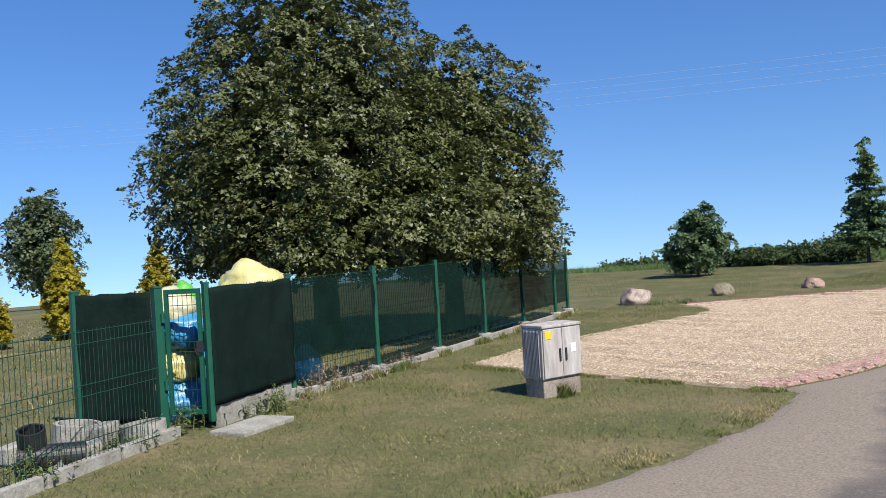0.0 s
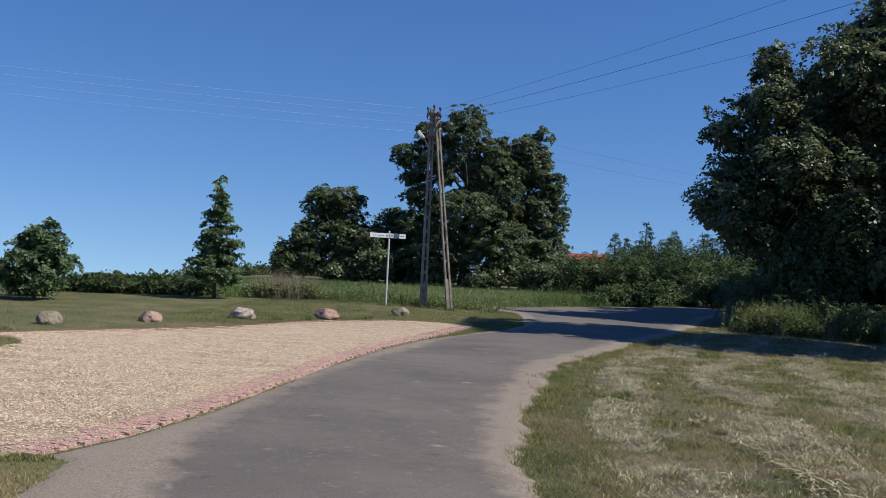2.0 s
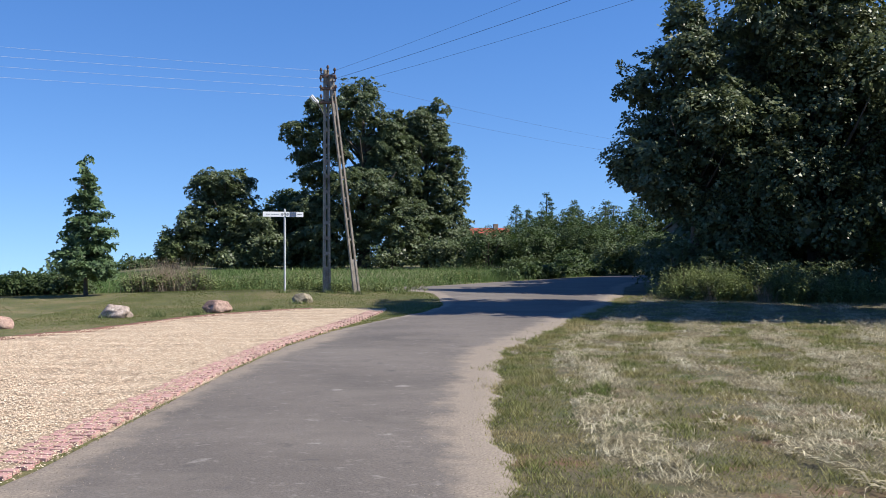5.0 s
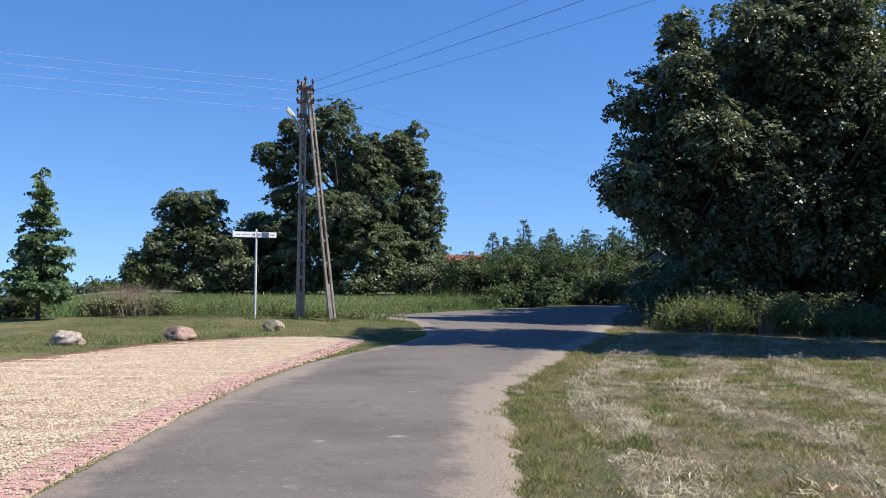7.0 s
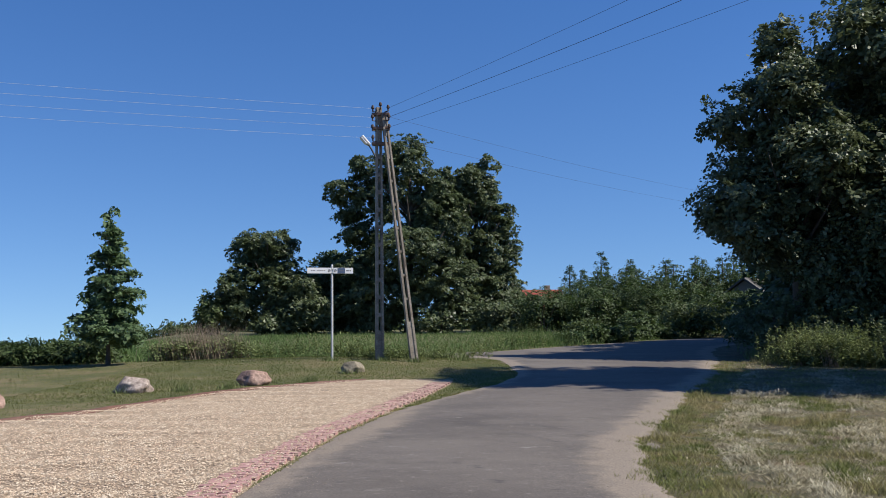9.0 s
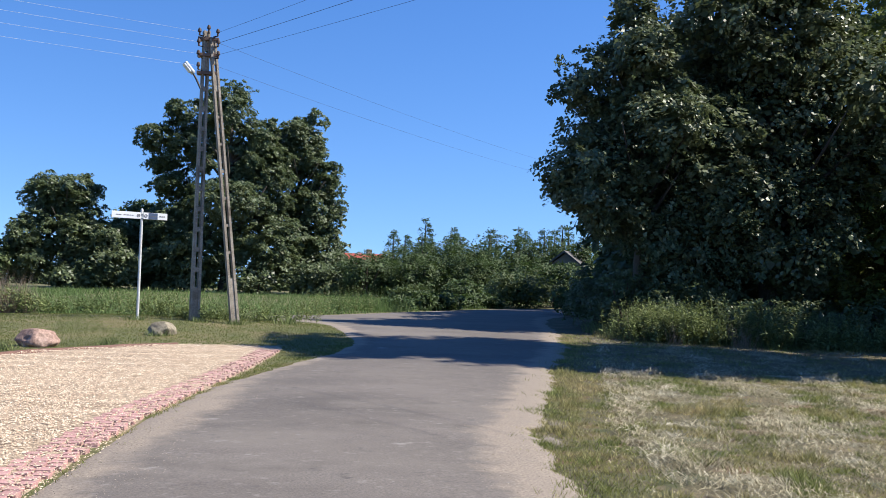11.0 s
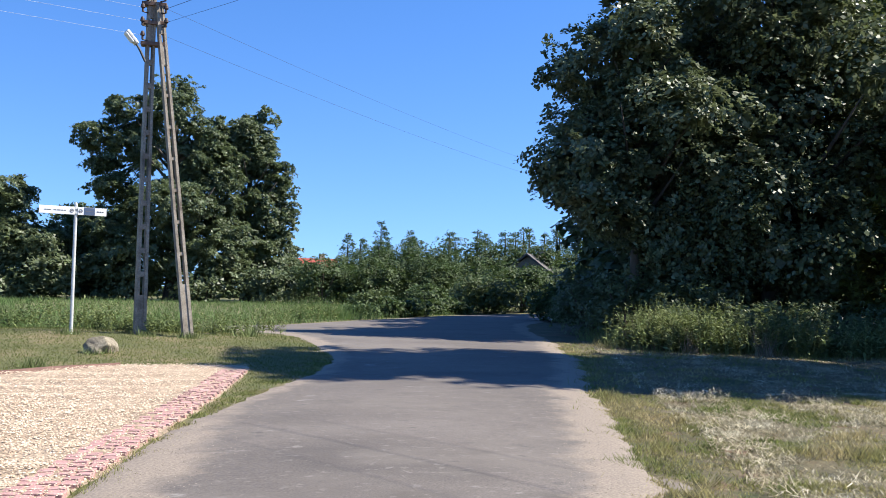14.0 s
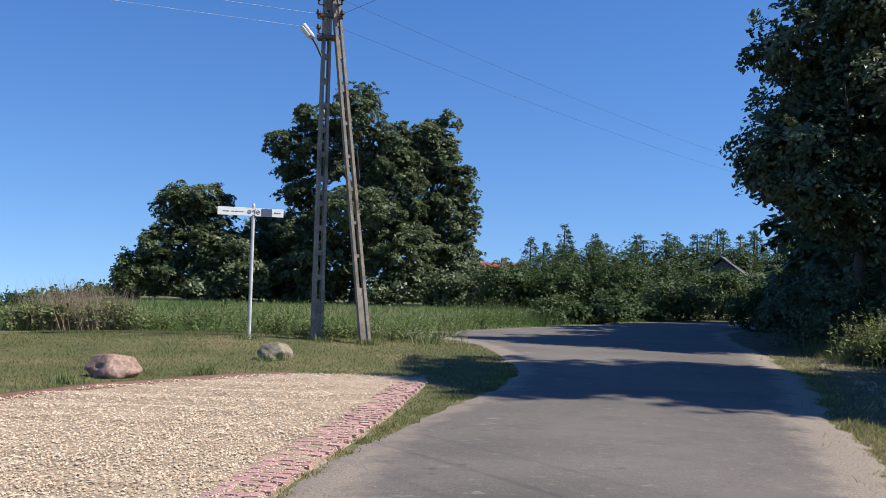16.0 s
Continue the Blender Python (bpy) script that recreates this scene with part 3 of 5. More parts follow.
# ---- boulders ----
def boulder(at, size, mat, seed, label, turn=0.0):
    bm = bmesh.new()
    bmesh.ops.create_icosphere(bm, subdivisions=4, radius=1)
    for v in bm.verts:
        p = v.co.copy()
        k = 1 + 0.36 * noise.noise(p * 1.2 + Vector((seed, 0, 0))) + 0.15 * noise.noise(p * 2.6 + Vector((0, seed, 0))) + 0.03 * noise.noise(p * 7 + Vector((0, 0, seed)))
        q = p * k
        for nrm, d in ((Vector((0.5, -0.6, 0.6)).normalized(), 0.82), (Vector((-0.7, -0.5, 0.5)).normalized(), 0.80), (Vector((0.1, 0.2, 1)).normalized(), 0.72)):
            e = q.dot(nrm) - d
            if e > 0:
                q -= nrm * e * 0.95
        v.co = Vector((q.x * size[0], q.y * size[1], q.z * size[2]))
    ob = part("boulder", bm, mat, smooth=True)
    ob.matrix_basis = pose(at[0], at[1], gz(*at) + size[2] * 0.42, 0, 0, turn)
    return tagged(ob, label, "boulder", "boulders along the gravel")


boulder((-11.35, 13.05), (0.36, 0.33, 0.31), M_ROCK_PALE, 1.3, "large pale rounded boulder on the lawn", 20)
boulder((-10.55, 15.9), (0.30, 0.26, 0.24), M_ROCK_GREY, 4.1, "dark grey boulder with rough top on the lawn", 70)
boulder((-9.2, 18.3), (0.25, 0.22, 0.21), M_ROCK_PINK, 7.7, "small brown boulder on the lawn", 30)
boulder((-7.85, 21.4), (0.40, 0.30, 0.25), M_ROCK_PALE, 9.2, "pinkish white sloping boulder on the lawn", -20)
boulder((-5.75, 23.0), (0.34, 0.27, 0.25), M_ROCK_PINK, 12.5, "pinkish granite boulder on the lawn", 10)
boulder((-3.95, 25.6), (0.27, 0.23, 0.22), M_ROCK_GREY, 15.1, "small greyish boulder on the lawn", 40)


# ---- trees ----
def leaves(n_clumps, per, lobes, size, spread, seed, flat=0.6, fill=0.25, base=None, far=False):
    """Leaves in drooping sprays over the lumpy surface of ellipsoid lobes: (centre, radii)."""
    if far:                             # many small three-cornered leaves
        per, size = int(per * 1.4), size * 0.8
    g = np.random.default_rng(seed)
    LC, LR = np.array([l[0] for l in lobes], dtype=float), np.array([l[1] for l in lobes], dtype=float)
    vol = LR[:, 0] * LR[:, 1] + LR[:, 0] * LR[:, 2]
    m = n_clumps * 3
    which = g.choice(len(lobes), m, p=vol / vol.sum())
    C, R = LC[which], LR[which]
    d = g.normal(size=(m, 3))
    d /= np.linalg.norm(d, axis=1)[:, None]
    inner = g.random(m) < fill
    S = C + d * R
    ph = g.uniform(0, 6.28, 4)
    k = 1.5 / max(0.25, spread * 1.7)
    lump = 0.5 * (np.sin(S[:, 0] * k + ph[0]) * np.sin(S[:, 1] * k + ph[1]) + np.sin(S[:, 2] * k * 1.2 + ph[2]) * np.sin((S[:, 0] + S[:, 1]) * k * 0.6 + ph[3]))
    rad = np.where(inner, g.uniform(0.35, 0.78, m), 0.94 + 0.16 * lump + g.uniform(-0.07, 0.07, m))
    twig = (g.random(m) < 0.12) & ~inner
    rad += np.where(twig, np.minimum(0.24, g.uniform(0.5, 1.5, m) * 1.7 * spread / R.mean(1)), 0)
    P = C + d * R * rad[:, None]
    deep = np.min(np.linalg.norm((P[:, None] - LC[None]) / LR[None], axis=2), axis=1) < 0.7
    ok = np.nonzero(~deep | inner)[0][:n_clumps]
    P, d, R, twig, inner = P[ok], d[ok], R[ok], twig[ok], inner[ok]
    n_clumps = len(P)
    if base is not None:
        P[:, 2] = np.maximum(P[:, 2], base + g.uniform(0, 0.5, n_clumps))
    out = d / R
    out /= np.linalg.norm(out, axis=1)[:, None]
    nr = out * 0.5 + np.array([0, 0, 0.75]) + g.normal(size=(n_clumps, 3)) * 0.3
    nr /= np.linalg.norm(nr, axis=1)[:, None]
    a1 = out + g.normal(size=(n_clumps, 3)) * 0.2
    a1 -= (a1 * nr).sum(1)[:, None] * nr
    a1 /= np.linalg.norm(a1, axis=1)[:, None] + 1e-9
    a2 = np.cross(nr, a1)
    reach = 1.7 * spread * g.uniform(0.6, 1.25, (n_clumps, 1)) * np.where(twig, 0.6, 1.0)[:, None]
    r = np.sqrt(g.random((n_clumps, per))) * reach
    th = g.uniform(0, 2 * np.pi, (n_clumps, per))
    rise = -0.45 * r * r / (1.7 * spread) + g.normal(size=r.shape) * spread * 0.3 * flat
    Q = (P[:, None] + a1[:, None] * (r * np.cos(th) * 1.25)[..., None] + a2[:, None] * (r * np.sin(th))[..., None] + nr[:, None] * rise[..., None]).reshape(-1, 3)
    N = len(Q)
    nrm = np.repeat(nr, per, 0) + g.normal(size=(N, 3)) * 0.42
    nrm /= np.linalg.norm(nrm, axis=1)[:, None]
    a = np.cross(nrm, g.normal(size=(N, 3)))
    a /= np.linalg.norm(a, axis=1)[:, None]
    b = np.cross(nrm, a)
    s = size * g.uniform(0.6, 1.35, (N, 1)) * np.repeat(np.where(inner, 1.7, 1.0), per)[:, None]
    if far:
        V = np.stack([Q - a * s, Q + a * s, Q + b * s * 1.25 - nrm * s * 0.2], 1)
        return V.reshape(-1, 3), np.arange(N * 3).reshape(N, 3), P
    V = np.stack([Q - a * s, Q + b * s * 0.7 - nrm * s * 0.2 - a * s * 0.2, Q + a * s - nrm * s * 0.15, Q - b * s * 0.7 - nrm * s * 0.2 - a * s * 0.2], 1)
    return V.reshape(-1, 3), np.arange(N * 4).reshape(N, 4), P


def trunk_mesh(h, r, limbs, seed, lean=(0, 0), reach=1.0):
    g = random.Random(seed)
    bm = bmesh.new()
    pts = [Vector((lean[0] * t + 0.08 * r * math.sin(5 * t), lean[1] * t, -0.2 + (h + 0.2) * t)) for t in (0, 0.03, 0.1, 0.3, 0.5, 0.7, 0.85, 1)]
    tube(bm, pts, [r * k for k in (1.55, 1.3, 1.05, 0.9, 0.72, 0.5, 0.3, 0.1)], 10)
    for k in range(limbs):
        t = g.uniform(0.25, 0.85)
        p = Vector((lean[0] * t, lean[1] * t, h * t))
        a = 2.4 * k + g.uniform(-0.4, 0.4)
        ln = h * reach * g.uniform(0.22, 0.38) * (1.15 - 0.6 * t)
        q = [p + Vector((math.cos(a), math.sin(a), 0)) * ln * s + Vector((0, 0, ln * (0.75 * s + 0.15 * s * s))) for s in (0, 0.4, 0.75, 1)]
        tube(bm, q, [r * c * (1 - 0.6 * t) for c in (0.5, 0.34, 0.2, 0.06)], 6)
    return bm


def boughs(lobes, count, seed, size=0.45):
    """Breaks each lobe of a crown into a core and smaller boughs that bulge out of it with gaps between."""
    g = np.random.default_rng(seed + 900)
    made = []
    for c, r in lobes:
        c, r = np.array(c, dtype=float), np.array(r, dtype=float)
        made.append((tuple(c), tuple(r * 0.74)))
        for k in range(count):
            z = 1 - 2 * (k + 0.5) / count
            a = 2.4 * k + g.uniform(-0.5, 0.5)
            d = np.array([math.cos(a) * math.sqrt(1 - z * z), math.sin(a) * math.sqrt(1 - z * z), z])
            made.append((tuple(c + d * r * g.uniform(0.62, 0.84)), tuple(r * size * g.uniform(0.65, 1.15) * np.array([1, 1, 0.8]))))
    return made


def tree(name, at, label, lobes, mat, clumps, per, size, spread, seed, trunk=(3.0, 0.2, 8), fill=0.25, base=None, category="tree", group="", flat=0.6, far=True, split=0):
    t = thing(name, (at[0], at[1], gz(*at)), label, category, group)
    part("trunk", trunk_mesh(trunk[0], trunk[1], trunk[2], seed, reach=0.45 if trunk[1] < 0.1 else 1.0), M_BARK, t, smooth=True)
    if split:
        lobes = boughs(lobes, split, seed)
    V, F, _ = leaves(clumps, per, lobes, size, spread, seed, flat, fill, base=base, far=far)
    sheet("crown", V, F, mat, t)
    return t


# limes behind the green fence
tree("lime_tree", (-12.5, 4.5), "broad dense lime tree with olive green foliage", [((-0.2, -0.2, 3.8), (2.65, 2.75, 2.3)), ((-0.15, 0.05, 5.2), (2.15, 2.2, 2.1)), ((0.6, -1.1, 2.9), (1.8, 1.9, 1.6)), ((0.3, 1.0, 3.2), (2.1, 2.0, 1.8)), ((-0.8, -1.15, 3.0), (1.75, 1.9, 1.6)), ((1.9, 0.6, 2.3), (1.4, 1.5, 1.1)), ((0.5, -0.3, 2.0), (2.4, 2.6, 0.95))], M_LIME, 5200, 22, 0.049, 0.11, 11, (5.2, 0.24, 12), base=1.15, fill=0.3)
tree("lime_tree", (-12.1, 7.5), "rounded lime tree with olive green foliage", [((0.1, 0.1, 3.0), (2.2, 2.1, 1.95)), ((0.1, 0.0, 4.3), (1.9, 1.9, 1.6)), ((0.4, 0.5, 2.4), (1.6, 1.5, 1.2)), ((1.2, -0.5, 2.3), (1.4, 1.4, 1.05)), ((0.5, -0.1, 1.8), (2.0, 2.0, 0.9))], M_LIME, 3500, 22, 0.049, 0.11, 12, (3.8, 0.2, 10), base=1.05, fill=0.3)
# young trees beyond the gravel
tree("young_tree", (-11.6, 29.0), "slender young conical tree with airy green foliage", [((0.3 * math.cos(2.4 * k) * (1 - k / 26), 0.3 * math.sin(2.4 * k) * (1 - k / 26), 0.75 + 3.9 * (k / 22) ** 1.05), ((1.0 - 0.86 * k / 22) * (1.0 + 0.25 * (k % 3 - 1)), (1.0 - 0.86 * k / 22) * (1.0 - 0.2 * (k % 2)), 0.16)) for k in range(22)], M_ALDER, 420, 18, 0.07, 0.1, 21, (4.6, 0.06, 14), fill=0.4, flat=0.5)
tree("young_tree", (-15.9, 24.2), "low rounded young tree with blue green foliage", [((0, 0, 1.35), (1.35, 1.35, 1.0)), ((0.1, 0, 2.1), (0.75, 0.75, 0.6)), ((-0.4, 0.3, 0.8), (1.2, 1.1, 0.7))], M_ALDER, 330, 20, 0.07, 0.12, 22, (2.2, 0.06, 8), fill=0.4, split=6)
# maples and tall trees right of the road
tree("maple_tree", (9.55, 33.0), "dark maple tree with low spreading branches", [((0.2, 0, 5.2), (3.3, 3.3, 3.0)), ((-0.5, -0.3, 7.9), (1.9, 2.0, 2.2)), ((-0.4, 0, 9.9), (0.75, 0.75, 1.5)), ((-1.5, -0.6, 4.6), (1.7, 1.8, 1.2)), ((1.6, -0.6, 2.9), (2.3, 2.0, 2.2))], M_MAPLE, 2500, 28, 0.07, 0.2, 31, (8.5, 0.22, 14), base=1.0, far=False, split=9)
tree("maple_tree", (14.2, 33.5), "tall dense maple tree with dark green foliage", [((0, 0, 6.5), (4.2, 4.2, 4.0)), ((-0.4, 0, 10.2), (3.2, 3.2, 3.0)), ((0.2, 0, 12.6), (1.8, 1.8, 1.9)), ((-0.4, -1.0, 3.4), (3.4, 2.4, 2.0))], M_MAPLE, 2500, 26, 0.082, 0.24, 32, (11, 0.3, 14), base=1.1, far=False, split=9)
tree("maple_tree", (19.6, 34.4), "tall maple at the wood's edge, sunlit yellow-green put into its leaf colour", [((0, 0, 7.0), (4.6, 4.6, 4.6)), ((0.4, 0, 11.5), (3.6, 3.6, 3.2)), ((-0.8, -1.4, 2.6), (4.2, 2.8, 2.6))], M_MAPLE_SUNLIT, 1250, 26, 0.12, 0.28, 33, (12, 0.32, 14), base=0.3, split=9, fill=0.05)
tree("maple_tree", (23.4, 30.6), "dark maple tree shading the edge of the wood", [((0, 0, 6.2), (3.2, 3.2, 3.8)), ((0.2, 0, 10.6), (2.7, 2.7, 3.0)), ((-0.2, -0.6, 2.8), (3.2, 2.4, 2.4))], M_MAPLE, 900, 26, 0.12, 0.28, 36, (11, 0.28, 14), base=0.4, split=9)
tree("maple_tree", (31.0, 25.5), "tall maple tree deep in the wood's edge", [((0, 0, 7.5), (5.0, 5.0, 5.2)), ((0.4, 0, 12.5), (3.8, 3.8, 3.2)), ((-1.4, -1.2, 2.6), (4.6, 3.0, 2.6))], M_MAPLE, 450, 26, 0.22, 0.36, 34, (13, 0.35, 14), base=0.3)
tree("tall_tree", (17.4, 21.0), "tall tree with a high dark crown above the meadow", [((0, 0, 12.5), (4.4, 4.0, 4.6)), ((-0.3, 0, 16.8), (3.6, 3.6, 4.0)), ((-0.2, 0, 19.2), (2.2, 2.4, 2.2)), ((-2.0, 0.2, 10.6), (3.4, 3.0, 2.2))], M_MAPLE, 950, 26, 0.2, 0.36, 35, (16, 0.34, 12), base=7.6, split=9)
# out of view; added so its shadow covers the weeds and meadow's back edge
tree("tall_tree", (24.0, 25.6), "unseen tall tree added to shade the weeds beside the meadow", [((0, 0, 8.0), (3.8, 3.6, 4.6)), ((0, 0, 12.4), (2.8, 2.8, 2.6)), ((-0.6, 0, 4.0), (3.2, 3.0, 2.4))], M_MAPLE, 950, 24, 0.22, 0.36, 37, (12, 0.32, 10), base=1.2, split=7)
tree("tall_tree", (26.5, 17.0), "tall dark tree standing in the wood", [((0, 0, 9.5), (4.8, 4.8, 5.6)), ((0, 0, 14.5), (3.4, 3.4, 3.2))], M_MAPLE, 600, 26, 0.2, 0.45, 36, (15, 0.34, 10), base=2.0)
# trees beyond the field
tree("oak_tree", (-6.6, 76.0), "large spreading oak tree beyond the field", [((0, 0, 6.0), (5.4, 4.5, 3.6)), ((-0.4, 0, 13.2), (3.0, 2.6, 3.5)), ((-2.8, 0, 10.8), (2.3, 2.2, 2.3)), ((-3.1, 0, 13.4), (1.7, 1.6, 1.4)), ((-5.4, 0, 11.6), (1.7, 1.6, 1.2)), ((-5.0, 0, 9.6), (1.2, 1.3, 0.6)), ((-4.4, 0, 8.0), (1.7, 1.8, 0.9)), ((2.2, 0, 11.6), (1.9, 1.8, 2.0)), ((1.4, 0, 9.5), (2.4, 2.4, 2.8)), ((3.2, 0, 8.4), (2.0, 2.0, 3.2)), ((2.6, -1, 3.4), (3.6, 3.0, 2.6)), ((-2.6, -1, 3.0), (3.2, 3.0, 2.4))], M_OAK, 2900, 26, 0.135, 0.22, 41, (13, 0.5, 14), base=0.6, fill=0.15, split=7)
tree("oak_tree", (-1.4, 78.5), "oak tree with two leaders beyond the field", [((0.3, 0, 11.9), (2.1, 1.8, 2.9)), ((-1.6, 0, 11.0), (1.8, 1.7, 2.8)), ((2.0, 0, 9.0), (1.4, 1.3, 1.7)), ((0.8, 0, 7.0), (2.6, 2.4, 2.4)), ((0.8, 0, 3.6), (3.4, 2.8, 2.4))], M_OAK, 1600, 26, 0.135, 0.22, 42, (11, 0.4, 12), base=0.4, fill=0.15, split=7)
tree("field_tree", (-18.4, 76.0), "broad dark tree at the end of the field", [((0, 0, 4.0), (3.6, 3.2, 2.6)), ((-0.4, 0, 6.7), (1.6, 1.5, 1.5)), ((-1.6, 0, 7.0), (1.6, 1.6, 1.6)), ((0.8, 0, 7.3), (1.7, 1.6, 1.5)), ((-2.4, -1, 3.6), (1.5, 1.5, 2.4)), ((3.0, 0, 3.4), (2.8, 2.4, 2.4)), ((-2.0, -1, 1.8), (2.0, 1.8, 1.6))], M_OAK, 1600, 24, 0.13, 0.21, 43, (7.5, 0.35, 12), base=0.3, fill=0.15, split=7)
tree("willow_tree", (-13.2, 80.0), "pale green willow tree among darker trees", [((0, 0, 3.6), (3.6, 3.2, 3.2)), ((0.6, 0, 5.0), (2.2, 2.2, 1.7))], M_WILLOW, 500, 22, 0.2, 0.42, 44, (5, 0.3, 10), base=0.3)
tree("willow_tree", (-22.4, 74.0), "small weeping willow at the field's edge", [((0, 0, 1.7), (0.9, 0.9, 1.7))], M_WILLOW, 150, 20, 0.16, 0.3, 45, (3, 0.15, 6), base=0.2)


# ---- shrubs, conifers and the far edge ----
def shrub(name, at, label, r, h, mat, seed, n=160, size=0.13, group="shrubs", category="shrub"):
    t = thing(name, (at[0], at[1], gz(*at)), label, category, group)
    g = random.Random(seed)
    bm = bmesh.new()
    for k in range(5):
        a = 1.3 * k + g.random()
        tube(bm, [(0, 0, -0.1), (0.2 * r * math.cos(a), 0.2 * r * math.sin(a), h * 0.35), (0.5 * r * math.cos(a), 0.5 * r * math.sin(a), h * 0.75)], [0.05, 0.035, 0.012], 5)
    part("stem", bm, M_BARK, t)
    lobes = [((0, 0, h * 0.5), (r, r, h * 0.48))] + [((g.uniform(-0.6, 0.6) * r, g.uniform(-0.6, 0.6) * r, h * g.uniform(0.45, 0.8)), (r * 0.5, r * 0.5, h * 0.3)) for _ in range(3)]
    V, F, _ = leaves(n, 20, lobes, size * 0.86, size * 2.2, seed, 0.7, 0.25, base=0.05, far=at[1] > 20)
    sheet("foliage", V, F, mat, t)
    return t


def conifer(name, at, label, h, r, mat, seed, size=0.12, tiers=12, per=26, group="conifers", low=0.05):
    t = thing(name, (at[0], at[1], gz(*at)), label, "conifer", group)
    bm = bmesh.new()
    tube(bm, [(0, 0, -0.1), (0, 0, h * 0.5), (0, 0, h * 0.99)], [r * 0.09, r * 0.06, 0.01], 7)
    part("trunk", bm, M_BARK, t)
    g = np.random.default_rng(seed)
    Vs = []
    for i in range(tiers):
        z = h * (low + (1 - low) * i / tiers)
        rr = r * (1 - i / tiers) ** 0.85 + 0.04
        for k in range(max(4, int(11 * (1 - i / tiers)) + 3)):
            a = g.uniform(0, 6.28)
            s = np.sqrt(g.random(per)) * rr * g.uniform(0.8, 1.1)
            P = np.stack([np.cos(a) * s, np.sin(a) * s, z + 0.04 * h - 0.22 * s + g.normal(size=per) * 0.03], 1) + g.normal(size=(per, 3)) * size * 0.6
            d = np.stack([np.cos(a + g.normal(size=per) * 0.7), np.sin(a + g.normal(size=per) * 0.7), g.normal(size=per) * 0.35 + 0.1], 1)
            w = np.cross(d, g.normal(size=(per, 3)))
            w /= np.linalg.norm(w, axis=1)[:, None]
            Vs.append(np.stack([P - w * size * 0.25, P + d * size, P + w * size * 0.25], 1))
    V = np.concatenate(Vs).reshape(-1, 3)
    sheet("needles", V, np.arange(len(V)).reshape(-1, 3), mat, t)
    return t


g = random.Random(5)
for k in range(22):
    u = k / 21
    x, y = 3.5 + 26 * u + g.uniform(-0.8, 0.8), 70 + 4 * math.sin(3 * u) - 3 * u + g.uniform(-1.5, 1.5)
    shrub("shrub", (x, y), "leafy green shrub in the hedge beyond the road", g.uniform(1.6, 2.4), g.uniform(2.4, 3.6), M_HEDGE, 100 + k, 150, 0.115)
for k in range(30):
    u = k / 29
    x, y = 8.0 + 30 * u + g.uniform(-0.5, 0.5), 82 + g.uniform(-2.5, 2.5)
    conifer("spruce", (x, y), "green spruce in the dense row behind the hedge", g.uniform(4.9, 5.6) * min(1 + 0.45 * u, 1.22), g.uniform(2.5, 3.1), M_SPRUCE, 140 + k, 0.17, 13, 30)
for k in range(15):
    x, y = 6.0 + 2.1 * k + g.uniform(-0.5, 0.5), 79 + g.uniform(-1.5, 1.5)
    shrub("shrub", (x, y), "tall leafy shrub closing the hedge below the spruces", g.uniform(2.0, 2.5), g.uniform(3.8, 5.0) * (1 + 0.02 * k), M_HEDGE, 500 + k, 190, 0.115)
for k, (x, y, h) in enumerate([(10.4, 90.0, 7.2), (7.2, 88.0, 5.8), (13.5, 92.0, 6.5)]):
    conifer("spruce", (x, y), "pointed spruce rising above the hedge", h, 2.2, M_SPRUCE, 160 + k, 0.17, 16, 30)
for k, (x, y, r, h) in enumerate([(11.5, 57, 2.0, 2.4), (14.5, 60, 2.2, 3.0), (18, 62, 2.2, 3.2), (21, 60, 2.2, 3.0), (24, 58, 2.4, 3.4), (9.0, 61, 1.4, 1.5), (5.5, 58, 1.2, 1.1), (12.0, 46, 1.3, 1.7), (13.0, 42, 1.6, 2.2), (12.0, 38.5, 1.4, 1.8)]):
    shrub("shrub", (x, y), "bright green roadside shrub at the bend", r, h, M_HEDGE if k % 3 else M_WILLOW, 180 + k, 150, 0.12)
# the first four are hidden behind the maples, added to shade the far lane
for k, (x, y, h, r) in enumerate([(14.5, 37.8, 12, 3.2), (14.8, 42.0, 12, 3.4), (17.5, 46.5, 13, 3.6), (21, 52.0, 13, 3.4), (24, 40, 14, 4.2), (31, 38, 15, 4.6), (28, 55, 11, 4.0), (36, 60, 12, 4.5), (33, 28, 15, 4.6), (38, 45, 14, 5)]):
    tree("wood_tree", (x, y), "dark broadleaved tree in the wood beside the road", [((0, 0, h * 0.5), (r, r, h * 0.42)), ((0, 0, h * 0.78), (r * 0.7, r * 0.7, h * 0.24)), ((-0.5, -1, h * 0.24), (r, r * 0.9, h * 0.22))], M_OAK, 320, 22, 0.28, 0.5, 60 + k, (h * 0.85, 0.3, 10), base=0.3, group="trees in the wood")
for k, (x, y, r, h) in enumerate([(-9.5, 75.5, 2.4, 2.6), (-14.5, 75, 2.4, 3.2), (-17, 74.5, 2.2, 2.2), (-4, 74, 2.4, 2.4), (0.5, 74, 2.2, 2.6), (3.2, 75.5, 2.0, 3.0), (-11.5, 76.5, 2.2, 3.4)]):
    shrub("shrub", (x, y), "dark undergrowth shrub below the far trees", r, h, M_OAK, 220 + k, 110, 0.2)
